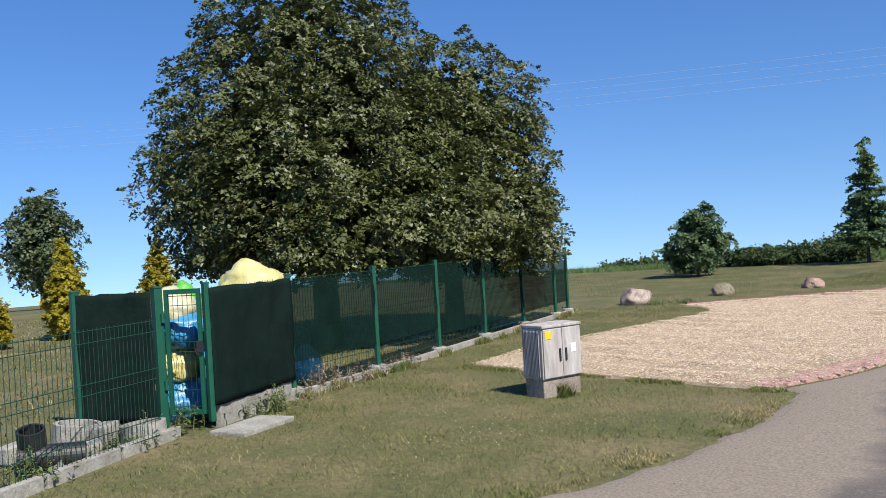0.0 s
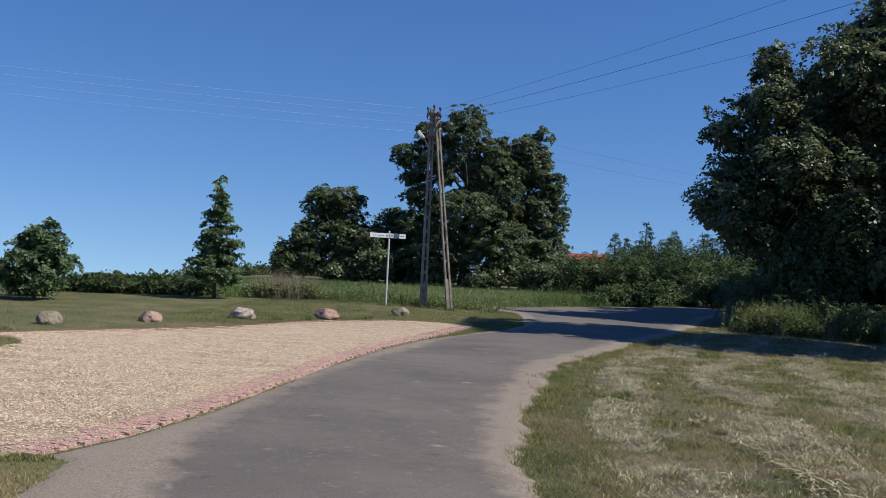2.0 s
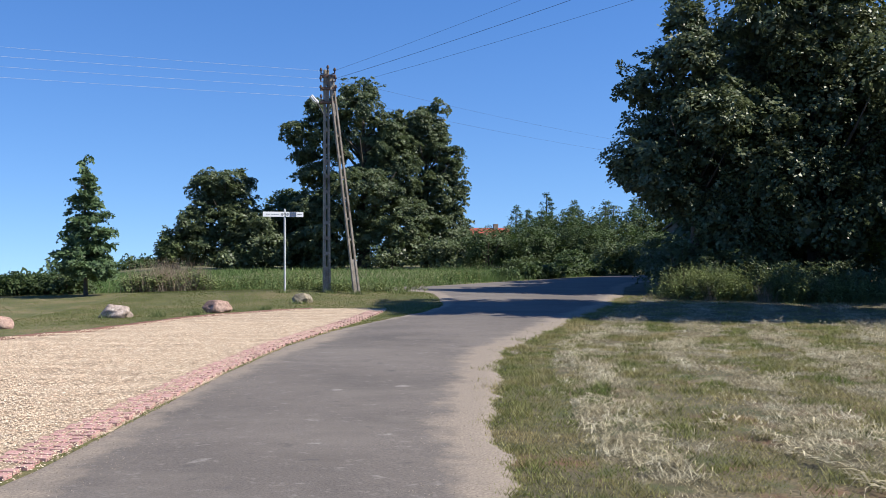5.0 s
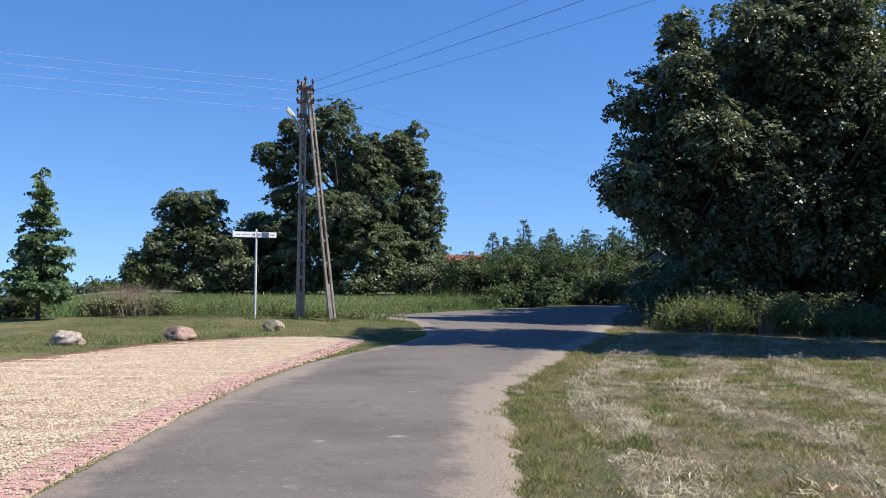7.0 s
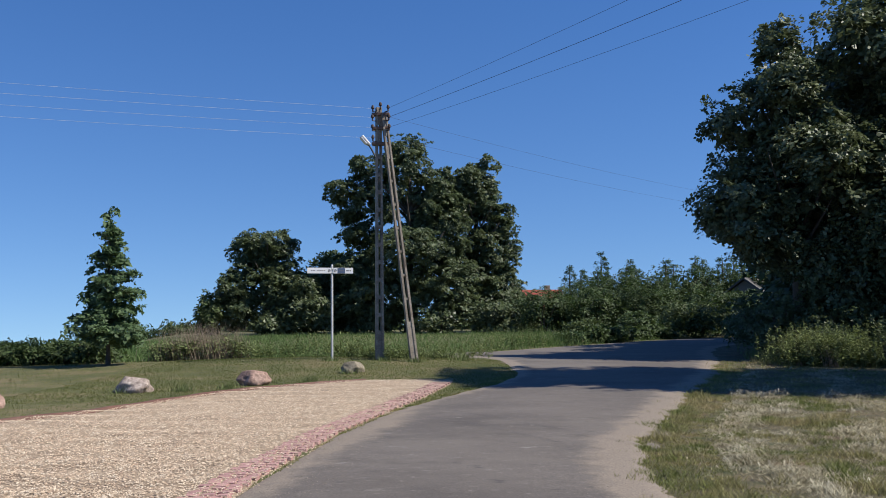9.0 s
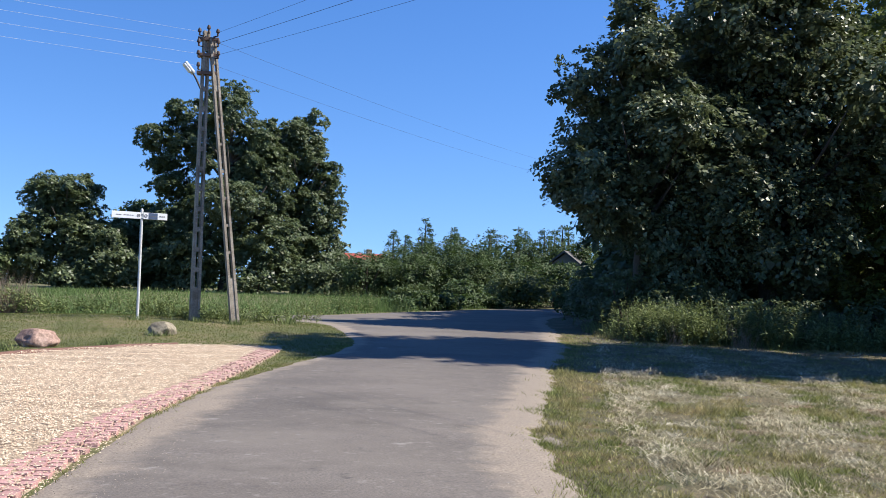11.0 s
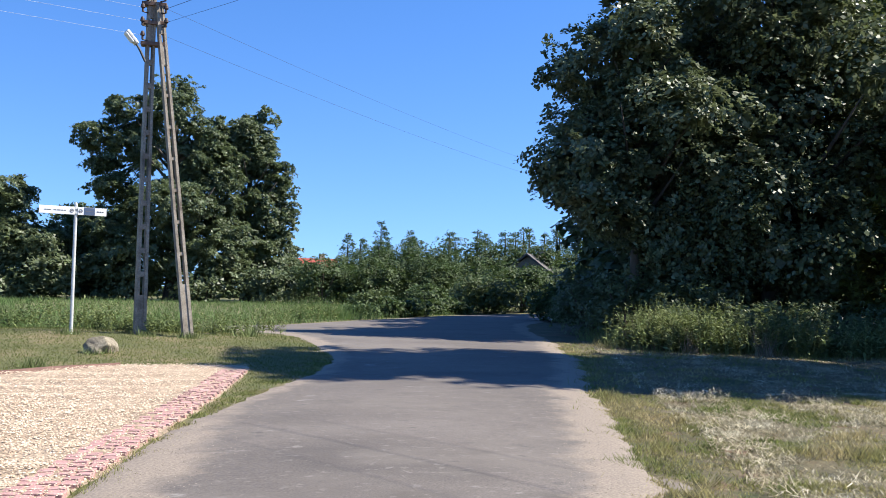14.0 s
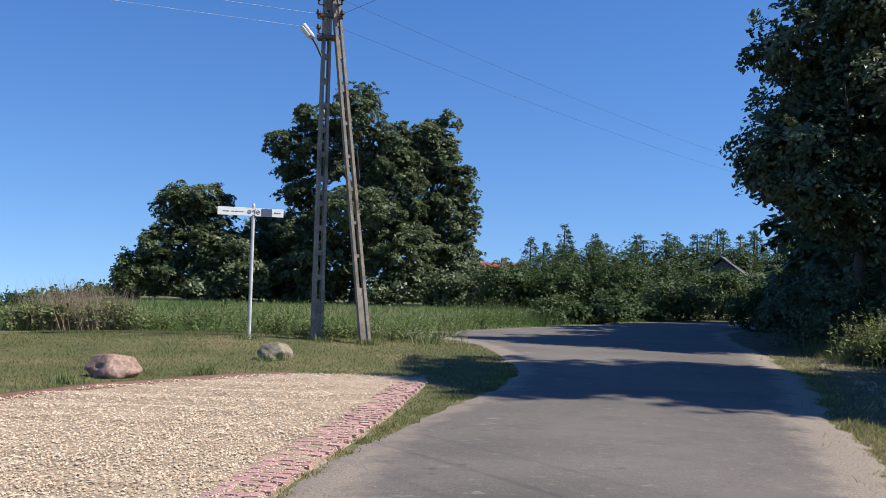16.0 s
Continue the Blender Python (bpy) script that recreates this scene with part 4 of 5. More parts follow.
for k, (x, y, r, h) in enumerate([(-12.9, 31.0, 0.9, 0.8), (-13.9, 31.3, 0.9, 0.7), (-14.9, 31.1, 0.9, 0.8), (-15.9, 31.4, 1.0, 0.75), (-16.9, 31.2, 1.0, 0.85), (-17.9, 31.5, 1.0, 0.75), (-18.8, 31.2, 0.9, 0.6), (-17.5, 26.5, 0.9, 0.5)]):
    shrub("shrub", (x, y), "low dark green bush on the lawn's edge", r, h, M_HEDGE, 240 + k, 90, 0.07)
# dense low growth under the maples
for k, (x, y, r, h) in enumerate([(8.9, 32.3, 1.1, 2.6), (10.2, 31.3, 1.3, 2.4), (12.0, 30.6, 1.4, 1.6), (14.0, 30.2, 1.4, 1.5), (16.2, 29.8, 1.6, 1.7), (18.8, 29.0, 1.8, 2.0), (21.5, 27.8, 1.8, 2.2), (24, 25.5, 2.0, 2.6), (8.9, 35.0, 1.3, 2.6), (10.2, 38, 1.5, 2.0)]):
    shrub("shrub", (x, y), "tangled dark undergrowth at the foot of the maples", r, h * 0.8, M_OAK, 260 + k, 120, 0.075)
# garden beyond the fence
for k, (x, y, h) in enumerate([(-20.8, 3.1, 2.4), (-22.3, 6.3, 2.45), (-20.2, 1.0, 1.75)]):
    t = thing("golden_thuja", (x, y, gz(x, y)), "conical golden yellow thuja on the grass", "conifer", "golden thujas")
    part("trunk", trunk_mesh(h * 0.8, 0.05, 6, 300 + k), M_BARK, t)
    V, F, _ = leaves(560, 24, [((0, 0, h * 0.28), (0.56, 0.56, h * 0.3)), ((0, 0, h * 0.52), (0.42, 0.42, h * 0.28)), ((0, 0, h * 0.78), (0.22, 0.22, h * 0.22))], 0.036, 0.05, 300 + k, 1.2, 0.35)
    sheet("crown", V, F, M_THUJA, t)
tree("garden_tree", (-41.5, 10.6), "grey green garden tree in the distance", [((0, 0, 3.0), (1.7, 1.7, 2.2)), ((0.3, 0, 4.3), (1.0, 1.0, 0.9))], M_OAK, 300, 24, 0.11, 0.24, 71, (4, 0.16, 8), base=0.4)
tree("garden_tree", (-43.0, 7.2), "tall grey green garden tree in the distance", [((0, 0, 3.0), (1.8, 1.8, 2.4)), ((0, 0.2, 4.4), (1.2, 1.2, 1.0))], M_OAK, 320, 24, 0.11, 0.24, 72, (4.2, 0.16, 8), base=0.4)
for k in range(14):
    x = -62 + 5.2 * k + g.uniform(-1.5, 1.5)
    shrub("shrub", (x, 92 + 0.3 * x * 0.2 + g.uniform(-3, 3)), "low far bush on the horizon of the fields", g.uniform(2.2, 3.4), g.uniform(0.35, 0.7), M_HEDGE, 330 + k, 110, 0.2, "bushes on the horizon")


# ---- houses beyond the hedge ----
def house(at, w, d, wall_h, ridge, roof_mat, label, turn=0.0):
    t = thing("house", (at[0], at[1], gz(*at)), label, "house", turn=turn)
    bm = bmesh.new()
    box(bm, (-w / 2, -d / 2, -0.3), (w / 2, d / 2, wall_h))
    vs = [bm.verts.new(c) for c in ((-w / 2, -d / 2, wall_h), (-w / 2, d / 2, wall_h), (-w / 2, 0, ridge - 0.1), (w / 2, -d / 2, wall_h), (w / 2, d / 2, wall_h), (w / 2, 0, ridge - 0.1))]
    bm.faces.new(vs[:3])
    bm.faces.new(vs[:2:-1])
    part("wall", bm, M_WALLW, t)
    for s in (-1, 1):
        bm = bmesh.new()
        e = 0.4
        k = (ridge - wall_h) / (d / 2)
        a = [Vector((sx * (w / 2 + e), s * yy, zz)) for yy, zz in ((d / 2 + e, wall_h - k * e), (0, ridge)) for sx in (-1, 1)]
        lo = [bm.verts.new(v) for v in a]
        hi = [bm.verts.new(v + Vector((0, 0, 0.16))) for v in a]
        for q in ((0, 1, 3, 2),):
            bm.faces.new([lo[i] for i in q])
            bm.faces.new([hi[i] for i in q][::-1])
        for i, j in ((0, 1), (1, 3), (3, 2), (2, 0)):
            bm.faces.new((lo[i], lo[j], hi[j], hi[i]))
        part("roof", bm, roof_mat, t)
    bm = bmesh.new()
    box(bm, (w * 0.2, -0.3, ridge - 0.5), (w * 0.2 + 0.5, 0.2, ridge + 0.6), None, 0.02)
    part("chimney", bm, M_CONC, t)
    for x in (-w * 0.28, w * 0.1):
        bm = bmesh.new()
        box(bm, (x, -d / 2 - 0.03, 0.9), (x + 1.1, -d / 2 + 0.05, 2.1), None, 0.01)
        part("window", bm, M_PANE, t)
    return t


house((4.6, 98.0), 4.6, 6.0, 1.9, 3.75, M_ROOF, "low house with a bright red tiled roof behind trees", 8)
house((21.6, 79.0), 7.0, 6.0, 1.7, 4.0, M_SLATE, "small house with a grey roof behind the hedge", 60)


# ---- fence and waste enclosure ----
LINE = [(-7.32, -1.02), (-8.05, 0.52), (-8.60, 2.35), (-9.25, 4.2), (-9.9, 6.0), (-10.55, 7.85), (-11.2, 9.7), (-11.55, 10.6)]
FH = 1.42


def post(at, h, parent, z=0.0, w=0.06):
    bm = bmesh.new()
    box(bm, (at[0] - w / 2, at[1] - w / 2, z), (at[0] + w / 2, at[1] + w / 2, z + h), None, 0.006)
    box(bm, (at[0] - w / 2 - 0.005, at[1] - w / 2 - 0.005, z + h), (at[0] + w / 2 + 0.005, at[1] + w / 2 + 0.005, z + h + 0.02), None, 0.006)
    return part("post", bm, M_GREEN, parent)


def wire_panel(a, b, z0, z1, parent, step=0.055):
    """Welded mesh: upright wires and folded double rails."""
    a, b = Vector((*a, 0)), Vector((*b, 0))
    ln = (b - a).length
    d = (b - a) / ln
    nrm = Vector((-d.y, d.x, 0))
    V, F = [], []
    def bar(p, q, r, u, w):
        i = len(V)
        for c in (p, q):
            V.extend([c + u * r + w * r, c - u * r + w * r, c - u * r - w * r, c + u * r - w * r])
        for k in range(4):
            F.append((i + k, i + (k + 1) % 4, i + 4 + (k + 1) % 4, i + 4 + k))
    n = int(ln / step)
    for i in range(1, n):
        p = a + d * (ln * i / n)
        bar(p + Vector((0, 0, z0)), p + Vector((0, 0, z1)), 0.002, d, nrm)
    zs = [z0 + 0.03, z0 + 0.2, (z0 + z1) / 2, (z0 + z1) / 2 + 0.1, z1 - 0.12, z1 - 0.02]
    for k, z in enumerate(zs):
        off = nrm * (0.025 if k in (1, 3, 4) else 0.0)
        bar(a + off + Vector((0, 0, z)), b + off + Vector((0, 0, z)), 0.0035, nrm, Vector((0, 0, 1)))
    ob = sheet("wire_mesh", [tuple(v) for v in V], F, M_WIRE, parent)
    return tagged(ob, kind="stuff")


def cloth(a, b, z0, z1, parent, seed, off=0.03, mat=None):
    """Shade netting tied to the fence, slack at the top and bottom."""
    a, b = Vector((*a, 0)), Vector((*b, 0))
    d = (b - a)
    nrm = Vector((-d.y, d.x, 0)).normalized()
    n, m = 28, 18
    V, F = [], []
    for i in range(n + 1):
        for j in range(m + 1):
            u, v = i / n, j / m
            p = a + d * u
            sag = 0.012 * math.sin(u * 9.4 + seed) * (v > 0.9) + 0.03 * noise.noise((u * 5, seed, 1.0)) * (1 if v > 0.95 or v < 0.05 else 0)
            w = 0.016 * noise.noise((u * 4 + seed, v * 2.2, 0.0)) + 0.008 * noise.noise((u * 12, v * 3, seed)) + 0.012 * math.sin(u * 40 + 3 * v) * (1 - v) * 0.3
            V.append(tuple(p + nrm * (off + w) + Vector((0, 0, z0 + (z1 - z0) * v - abs(sag)))))
    for i in range(n):
        for j in range(m):
            k = i * (m + 1) + j
            F.append((k, k + 1, k + m + 2, k + m + 1))
    ob = sheet("shade_cloth", V, F, mat or M_CLOTH, parent)
    if mat is None:
        sol = ob.modifiers.new("thickness", "SOLIDIFY")
        sol.thickness = 0.003
    ob.data.polygons.foreach_set("use_smooth", [True] * len(ob.data.polygons))
    return tagged(ob, "dark green shade netting tied to the fence")


fence = thing("wire_fence", (0, 0, 0), "green welded wire mesh fence on concrete boards", "fence")
for k, p in enumerate(LINE):
    post(p, FH, fence, 0.06)
    if k:
        bm = bmesh.new()
        tube(bm, [(p[0], p[1], -0.05), (p[0], p[1], 0.10), (p[0], p[1], 0.12)], [0.135, 0.125, 0.105], 16)
        part("post_footing", bm, M_RUBBLE, fence, "round pale concrete post footing")
for k, (a, b) in enumerate(zip(LINE, LINE[1:])):
    wire_panel(a, b, 0.24 if k == 0 else 0.13, FH + 0.03, fence)
    va, vb = Vector((*a, 0)), Vector((*b, 0))
    d = (vb - va).normalized()
    bm = bmesh.new()
    m = Matrix.Translation(va) @ Matrix.Rotation(math.atan2(d.y, d.x), 4, "Z")
    box(bm, (0.1, -0.035, -0.1), ((vb - va).length - 0.1, 0.035, 0.22 if k == 0 else 0.075), m, 0.008)
    part("base_board", bm, M_RUBBLE, fence, "low concrete base board")
cloth(LINE[0], LINE[1], 0.22, FH + 0.03, fence, 1.0, -0.045)
for k, (a, b) in enumerate(zip(LINE[1:], LINE[2:])):
    cloth(a, b, 0.42 if k < 2 else 0.3, FH + 0.0, fence, 3.0 + k, -0.02, M_NET)
near_fence = thing("wire_fence", (0, 0, 0), "low green wire mesh fence beside the rubble", "fence")
NEARL = [(-7.05, -1.75), (-6.1, -3.75), (-5.2, -5.6)]
for p in NEARL[1:]:
    post(p, 1.25, near_fence)
for a, b in zip(NEARL, NEARL[1:]):
    wire_panel(a, b, 0.06, 1.2, near_fence)
for k, (a, b) in enumerate([((-7.25, -1.45), (-6.85, -2.25)), ((-6.84, -2.27), (-6.4, -3.1)), ((-6.39, -3.12), (-5.9, -4.1))]):
    va, vb = Vector((*a, 0)), Vector((*b, 0))
    d = vb - va
    bm = bmesh.new()
    box(bm, (0.01, -0.04, -0.1), (d.length - 0.01, 0.04, 0.1), Matrix.Translation(va) @ Matrix.Rotation(math.atan2(d.y, d.x), 4, "Z"), 0.01)
    tagged(part("kerb_stone", bm, M_RUBBLE), "pale concrete kerb stone at the grass edge", "kerb", "kerb stones")

gate = thing("garden_gate", (0, 0, 0), "narrow green metal gate with wire mesh", "gate")
GA, GB = Vector((-7.70, -1.30, 0)), Vector((-7.36, -1.06, 0))
for p in (GA + Vector((-0.05, -0.04, 0)),):
    post((p.x, p.y), FH + 0.02, gate, 0.02, 0.09)
gd = (GB - GA).normalized()
gm = Matrix.Translation(GA) @ Matrix.Rotation(math.atan2(gd.y, gd.x), 4, "Z")
GL = (GB - GA).length
bm = bmesh.new()
for lo, hi in (((0.02, -0.02, 0.14), (0.06, 0.02, 1.44)), ((GL - 0.04, -0.02, 0.14), (GL, 0.02, 1.44)), ((0.06, -0.02, 0.14), (GL - 0.04, 0.02, 0.19)), ((0.06, -0.02, 1.39), (GL - 0.04, 0.02, 1.44))):
    box(bm, lo, hi, gm, 0.004)
part("gate_frame", bm, M_GREEN, gate)
wire_panel((GA + gd * 0.06)[:2], (GA + gd * (GL - 0.04))[:2], 0.19, 1.39, gate, 0.05)
for z in (0.45, 1.15):
    bm = bmesh.new()
    tube(bm, [gm @ Vector((0.0, -0.02, z - 0.05)), gm @ Vector((0.0, -0.02, z + 0.05))], [0.018, 0.018], 8)
    part("hinge", bm, M_GREEN, gate)
bm = bmesh.new()
box(bm, (GL - 0.05, -0.05, 0.78), (GL + 0.02, -0.02, 0.9), gm, 0.005)
part("lock_box", bm, M_BLACK, gate)

side = thing("screen_panel", (0, 0, 0), "green fence panel hung with dark shade netting", "fence panel")
SA, SB = (-8.42, -1.92), (-7.78, -1.38)
post(SA, FH, side, 0.04, 0.08)
wire_panel(SA, SB, 0.1, FH, side)
cloth(SA, SB, 0.08, FH + 0.02, side, 6.0, -0.03)


def bag(at, r, mat, seed, label):
    bm = bmesh.new()
    bmesh.ops.create_icosphere(bm, subdivisions=4, radius=1)
    for v in bm.verts:
        p = v.co.copy()
        k = 1 + 0.22 * noise.noise(p * 1.3 + Vector((seed, 0, 0))) + 0.22 * abs(noise.noise(p * 3.0 + Vector((0, seed, 0)))) - 0.10 * abs(noise.noise(p * 6.5 + Vector((0, 0, seed))))
        neck = 0.25 * max(0, p.z - 0.8)
        v.co = Vector((p.x * k * r[0], p.y * k * r[1], p.z * k * r[2] + neck))
        if v.co.z < -0.8 * r[2]:
            v.co.z = -0.8 * r[2]
    ob = part("refuse_bag", bm, mat, smooth=True)
    ob.matrix_basis = pose(at[0], at[1], at[2] + 0.8 * r[2], 0, 0, 40 * seed)
    return tagged(ob, label, "refuse bag", "bags in the waste enclosure")


bag((-8.05, -0.95, 0.0), (0.34, 0.30, 0.25), M_BAGB, 1.0, "crumpled blue plastic refuse bag on the ground")
bag((-8.15, -1.0, 0.40), (0.33, 0.30, 0.24), M_BAGY, 2.0, "pale yellow plastic refuse bag on a blue one")
bag((-8.05, -0.9, 0.78), (0.32, 0.3, 0.22), M_BAGB, 3.0, "shiny blue plastic refuse bag in the heap")
bag((-8.15, -0.95, 1.04), (0.27, 0.27, 0.2), M_BAGW, 4.0, "whitish yellow refuse bag on top of the heap")
bag((-8.6, 0.1, 0.0), (0.52, 0.52, 0.42), M_BAGB, 5.0, "large blue refuse bag under other bags")
bag((-8.55, 0.2, 0.64), (0.46, 0.46, 0.35), M_BAGW, 6.0, "pale refuse bag in the middle of the heap")
bag((-8.5, 0.3, 1.14), (0.40, 0.40, 0.27), M_BAGY, 7.0, "big pale yellow bag heaped above the netting")
bag((-8.5, -0.62, 1.03), (0.2, 0.2, 0.22), M_BAGG, 8.0, "bright green bag on the heap")
bag((-8.72, 1.24, 0.0), (0.21, 0.2, 0.27), M_BAGB, 9.0, "round blue refuse bag behind the fence post")

bm = bmesh.new()
box(bm, (-0.22, -0.42, -0.02), (0.22, 0.42, 0.06), Matrix.Translation((-6.95, -0.78, -0.025)) @ Matrix.Rotation(radians(20), 4, "Z"), 0.015)
tagged(part("concrete_slab", bm, M_RUBBLE), "worn concrete step slab before the gate", "slab")


def ring(at, r, h, tilt, label, mat=None):
    bm = bmesh.new()
    n = 28
    rows = [(r, 0), (r, h), (r * 0.82, h), (r * 0.8, 0)]
    vs = [[bm.verts.new((math.cos(2 * math.pi * k / n) * q * (1 + 0.02 * noise.noise((k, at[0], 0))), math.sin(2 * math.pi * k / n) * q, z)) for k in range(n)] for q, z in rows]
    for a, b in zip(vs, vs[1:] + vs[:1]):
        for k in range(n):
            bm.faces.new((a[k], a[(k + 1) % n], b[(k + 1) % n], b[k]))
    bmesh.ops.recalc_face_normals(bm, faces=bm.faces)
    ob = part("concrete_ring" if mat is None else "pipe", bm, mat or M_RUBBLE)
    ob.matrix_basis = pose(*at, *tilt)
    return tagged(ob, label, "concrete ring" if mat is None else "pipe", "building rubble")


ring((-7.35, -1.75, -0.04), 0.22, 0.22, (3, -4, 0), "pale broken concrete ring in the rubble")
ring((-7.78, -2.25, 0.0), 0.22, 0.22, (-5, 3, 0), "pale concrete ring standing on gravel")
for k, (x, y, w, h, r) in enumerate([(-7.55, -2.05, 0.2, 0.2, 30), (-7.2, -2.35, 0.18, 0.12, 70), (-7.35, -2.75, 0.16, 0.14, 10), (-6.95, -2.75, 0.14, 0.1, 50), (-7.6, -2.9, 0.2, 0.16, 20)]):
    bm = bmesh.new()
    box(bm, (-w / 2, -w * 0.7, 0), (w / 2, w * 0.7, h), None, 0.02)
    for v in bm.verts:
        v.co += Vector([0.012 * noise.noise(v.co * 20 + Vector((k, i, 0))) for i in range(3)])
    ob = part("rubble_block", bm, M_RUBBLE)
    ob.matrix_basis = pose(x, y, 0, 4, -5, r)
    tagged(ob, "broken pale concrete block in the rubble", "concrete block", "building rubble")
ring((-7.1, -2.9, 0.02), 0.12, 0.36, (14, 8, 30), "short black plastic pipe end lying on rubble", M_BLACK)
ring((-6.85, -2.55, 0.1), 0.11, 0.55, (88, 0, -25), "black plastic pipe lying in the rubble", M_BLACK)


# ---- ground cover ----
def blades(name, xy, h, w, mat, label, category, seed, lean=0.5, parent=None):
    """Single grass blades as slim triangles."""
    q = np.random.default_rng(seed)
    n = len(xy)
    P = np.column_stack([xy, ground_z(xy[:, 0], xy[:, 1]) - 0.012])
    a = q.uniform(0, 2 * np.pi, n)
    b = q.uniform(0, 2 * np.pi, n)
    H = (np.asarray(h) * q.uniform(0.45, 1.25, n))[:, None]
    W = (np.asarray(w) * q.uniform(0.6, 1.3, n))[:, None]
    side = np.column_stack([np.cos(a), np.sin(a), np.zeros(n)]) * W
    tip = P + np.column_stack([np.cos(b) * lean, np.sin(b) * lean, np.ones(n)]) * H * q.uniform(0.6, 1.0, (n, 1))
    V = np.stack([P - side, P + side, tip], 1).reshape(-1, 3)
    ob = sheet(name, V, np.arange(3 * n).reshape(n, 3), mat, parent)
    return tagged(ob, label, category, kind="stuff")


def noisy(xy, sc, seed):
    return np.array([noise.noise((float(x) * sc, float(y) * sc, seed)) for x, y in xy])


def scatter(n, x0, x1, y0, y1, seed):
    q = np.random.default_rng(seed)
    return np.column_stack([q.uniform(x0, x1, n), q.uniform(y0, y1, n)])


def off_gravel(p, m=0.02):
    inside = (p[:, 1] > 3.35 - m) & (p[:, 1] < 23.9 + m) & (p[:, 0] > gravel_left(p[:, 1]) - m) & (p[:, 0] < strip_x(p[:, 1]) + m)
    return p[~inside]


def fence_x(y):
    return np.interp(y, [-6, -3.2, -1.2, 0.52, 2.35, 4.2, 6.0, 7.85, 9.7, 10.6], [-5.0, -6.3, -7.2, -8.0, -8.55, -9.2, -9.85, -10.5, -11.15, -11.5])


# close mown lawn between fence, gravel and lane
p = off_gravel(scatter(190000, -11.5, -2.2, -6, 13, 1))
p = p[(p[:, 0] < road_left(p[:, 1]) - 0.3 - 0.35 * noisy(p, 1.3, 8.0) - 0.25 * noisy(p, 4.0, 2.0) + 0.75 * np.random.default_rng(78).random(len(p)) ** 1.6) & (p[:, 0] > fence_x(p[:, 1]) + 0.05) & ((p[:, 1] < 3.4) | (p[:, 0] < strip_x(p[:, 1]) - 0.5))]
p = p[noisy(p, 0.8, 3.0) + 0.6 * noisy(p, 3.1, 7.0) + np.random.default_rng(2).uniform(-0.3, 0.9, len(p)) > 0.0]
blades("lawn_grass", p, 0.032 + 0.02 * (noisy(p, 1.5, 5.0) > 0.2), 0.0036, M_BLADE, "short patchy green and straw coloured grass", "grass", 11, 0.9)
# lawn behind the gravel
p = off_gravel(np.concatenate([scatter(90000, -24, 0.3, 10, 33, 3), scatter(60000, -10, 0.3, 19, 31, 34)]))
p = p[(p[:, 0] < road_left(p[:, 1]) + 0.04) & ((p[:, 0] > -12) | (p[:, 1] > 15)) & ((p[:, 1] > 15.0 + 1.5 * np.random.default_rng(77).random(len(p))) | (p[:, 0] < strip_x(p[:, 1]) - 0.5))]
blades("lawn_grass", p, 0.036, 0.0065, M_TURF, "mown green lawn on a low rise with boulders", "grass", 12, 0.8)
# taller fringe where mowers do not reach
q = np.random.default_rng(9)
yy = q.uniform(-5, 27, 36000)
p = np.column_stack([road_left(yy) + 0.08 - np.abs(q.normal(0, 0.22, len(yy))), yy])
p = off_gravel(p, 0.0)
p = p[(noisy(p, 2.2, 1.0) + 0.4 * noisy(p, 6.0, 1.0) > 0.0) & ((p[:, 1] < 3.0) | (np.random.default_rng(8).random(len(p)) < np.interp(p[:, 1], [3, 4, 11, 14, 16], [0.8, 0.12, 0.15, 0.5, 1.0])))]
blades("edge_grass", p, 0.045, 0.0045, M_BLADE, "tufts of grass creeping over the lane's edge", "grass", 13, 0.7)
yy = q.uniform(1.5, 30, 26000)
p = np.column_stack([road_right(yy) - 0.15 + np.abs(q.normal(0, 0.3, len(yy))), yy])
p = p[noisy(p, 1.9, 4.0) + 0.5 * noisy(p, 5.0, 2.0) + (p[:, 0] - road_right(p[:, 1])) > -0.1]
blades("edge_grass", p, 0.042, 0.005, M_BLADE, "tufts of green grass along the sandy verge", "grass", 14, 0.7)
yy = q.uniform(0.5, 10.4, 9000)
p = np.column_stack([fence_x(yy) + 0.06 + np.abs(q.normal(0, 0.07, len(yy))), yy])
p = p[noisy(p, 2.0, 8.0) > 0.0]
blades("edge_grass", p, 0.14, 0.006, M_BLADE, "uncut grass along the fence boards", "grass", 15, 0.5)
p = scatter(380, -5.2, -5.08, 1.98, 2.16, 16)
blades("edge_grass", p, 0.17, 0.006, M_BLADE, "green tuft growing before the cabinet plinth", "grass", 16, 0.5)
yy = q.uniform(2, 27, 5000)
p = np.column_stack([road_right(yy) - np.abs(q.normal(0, 0.22, len(yy))), yy])
p = p[noisy(p, 2.6, 4.5) > 0.1]
blades("edge_grass", p, 0.03, 0.006, M_BLADE, "sparse low grass on the sandy shoulder", "grass", 66, 0.9)
q2 = np.random.default_rng(79)
p = np.column_stack([q2.uniform(-7.9, -3.2, 5000), 3.38 - np.abs(q2.normal(0, 0.1, 5000))])
p = p[noisy(p, 2.0, 6.0) > -0.2]
blades("edge_grass", p, 0.06, 0.006, M_BLADE, "tufts of grass along the front of the gravel", "grass", 67, 0.7)
# garden grass behind the fence
p = scatter(30000, -30, -7.5, -4, 12, 17)
p = p[p[:, 0] < fence_x(p[:, 1]) - 0.1]
blades("garden_grass", p, 0.07, 0.01, M_BLADE, "grass growing behind the fence", "grass", 17, 0.7)
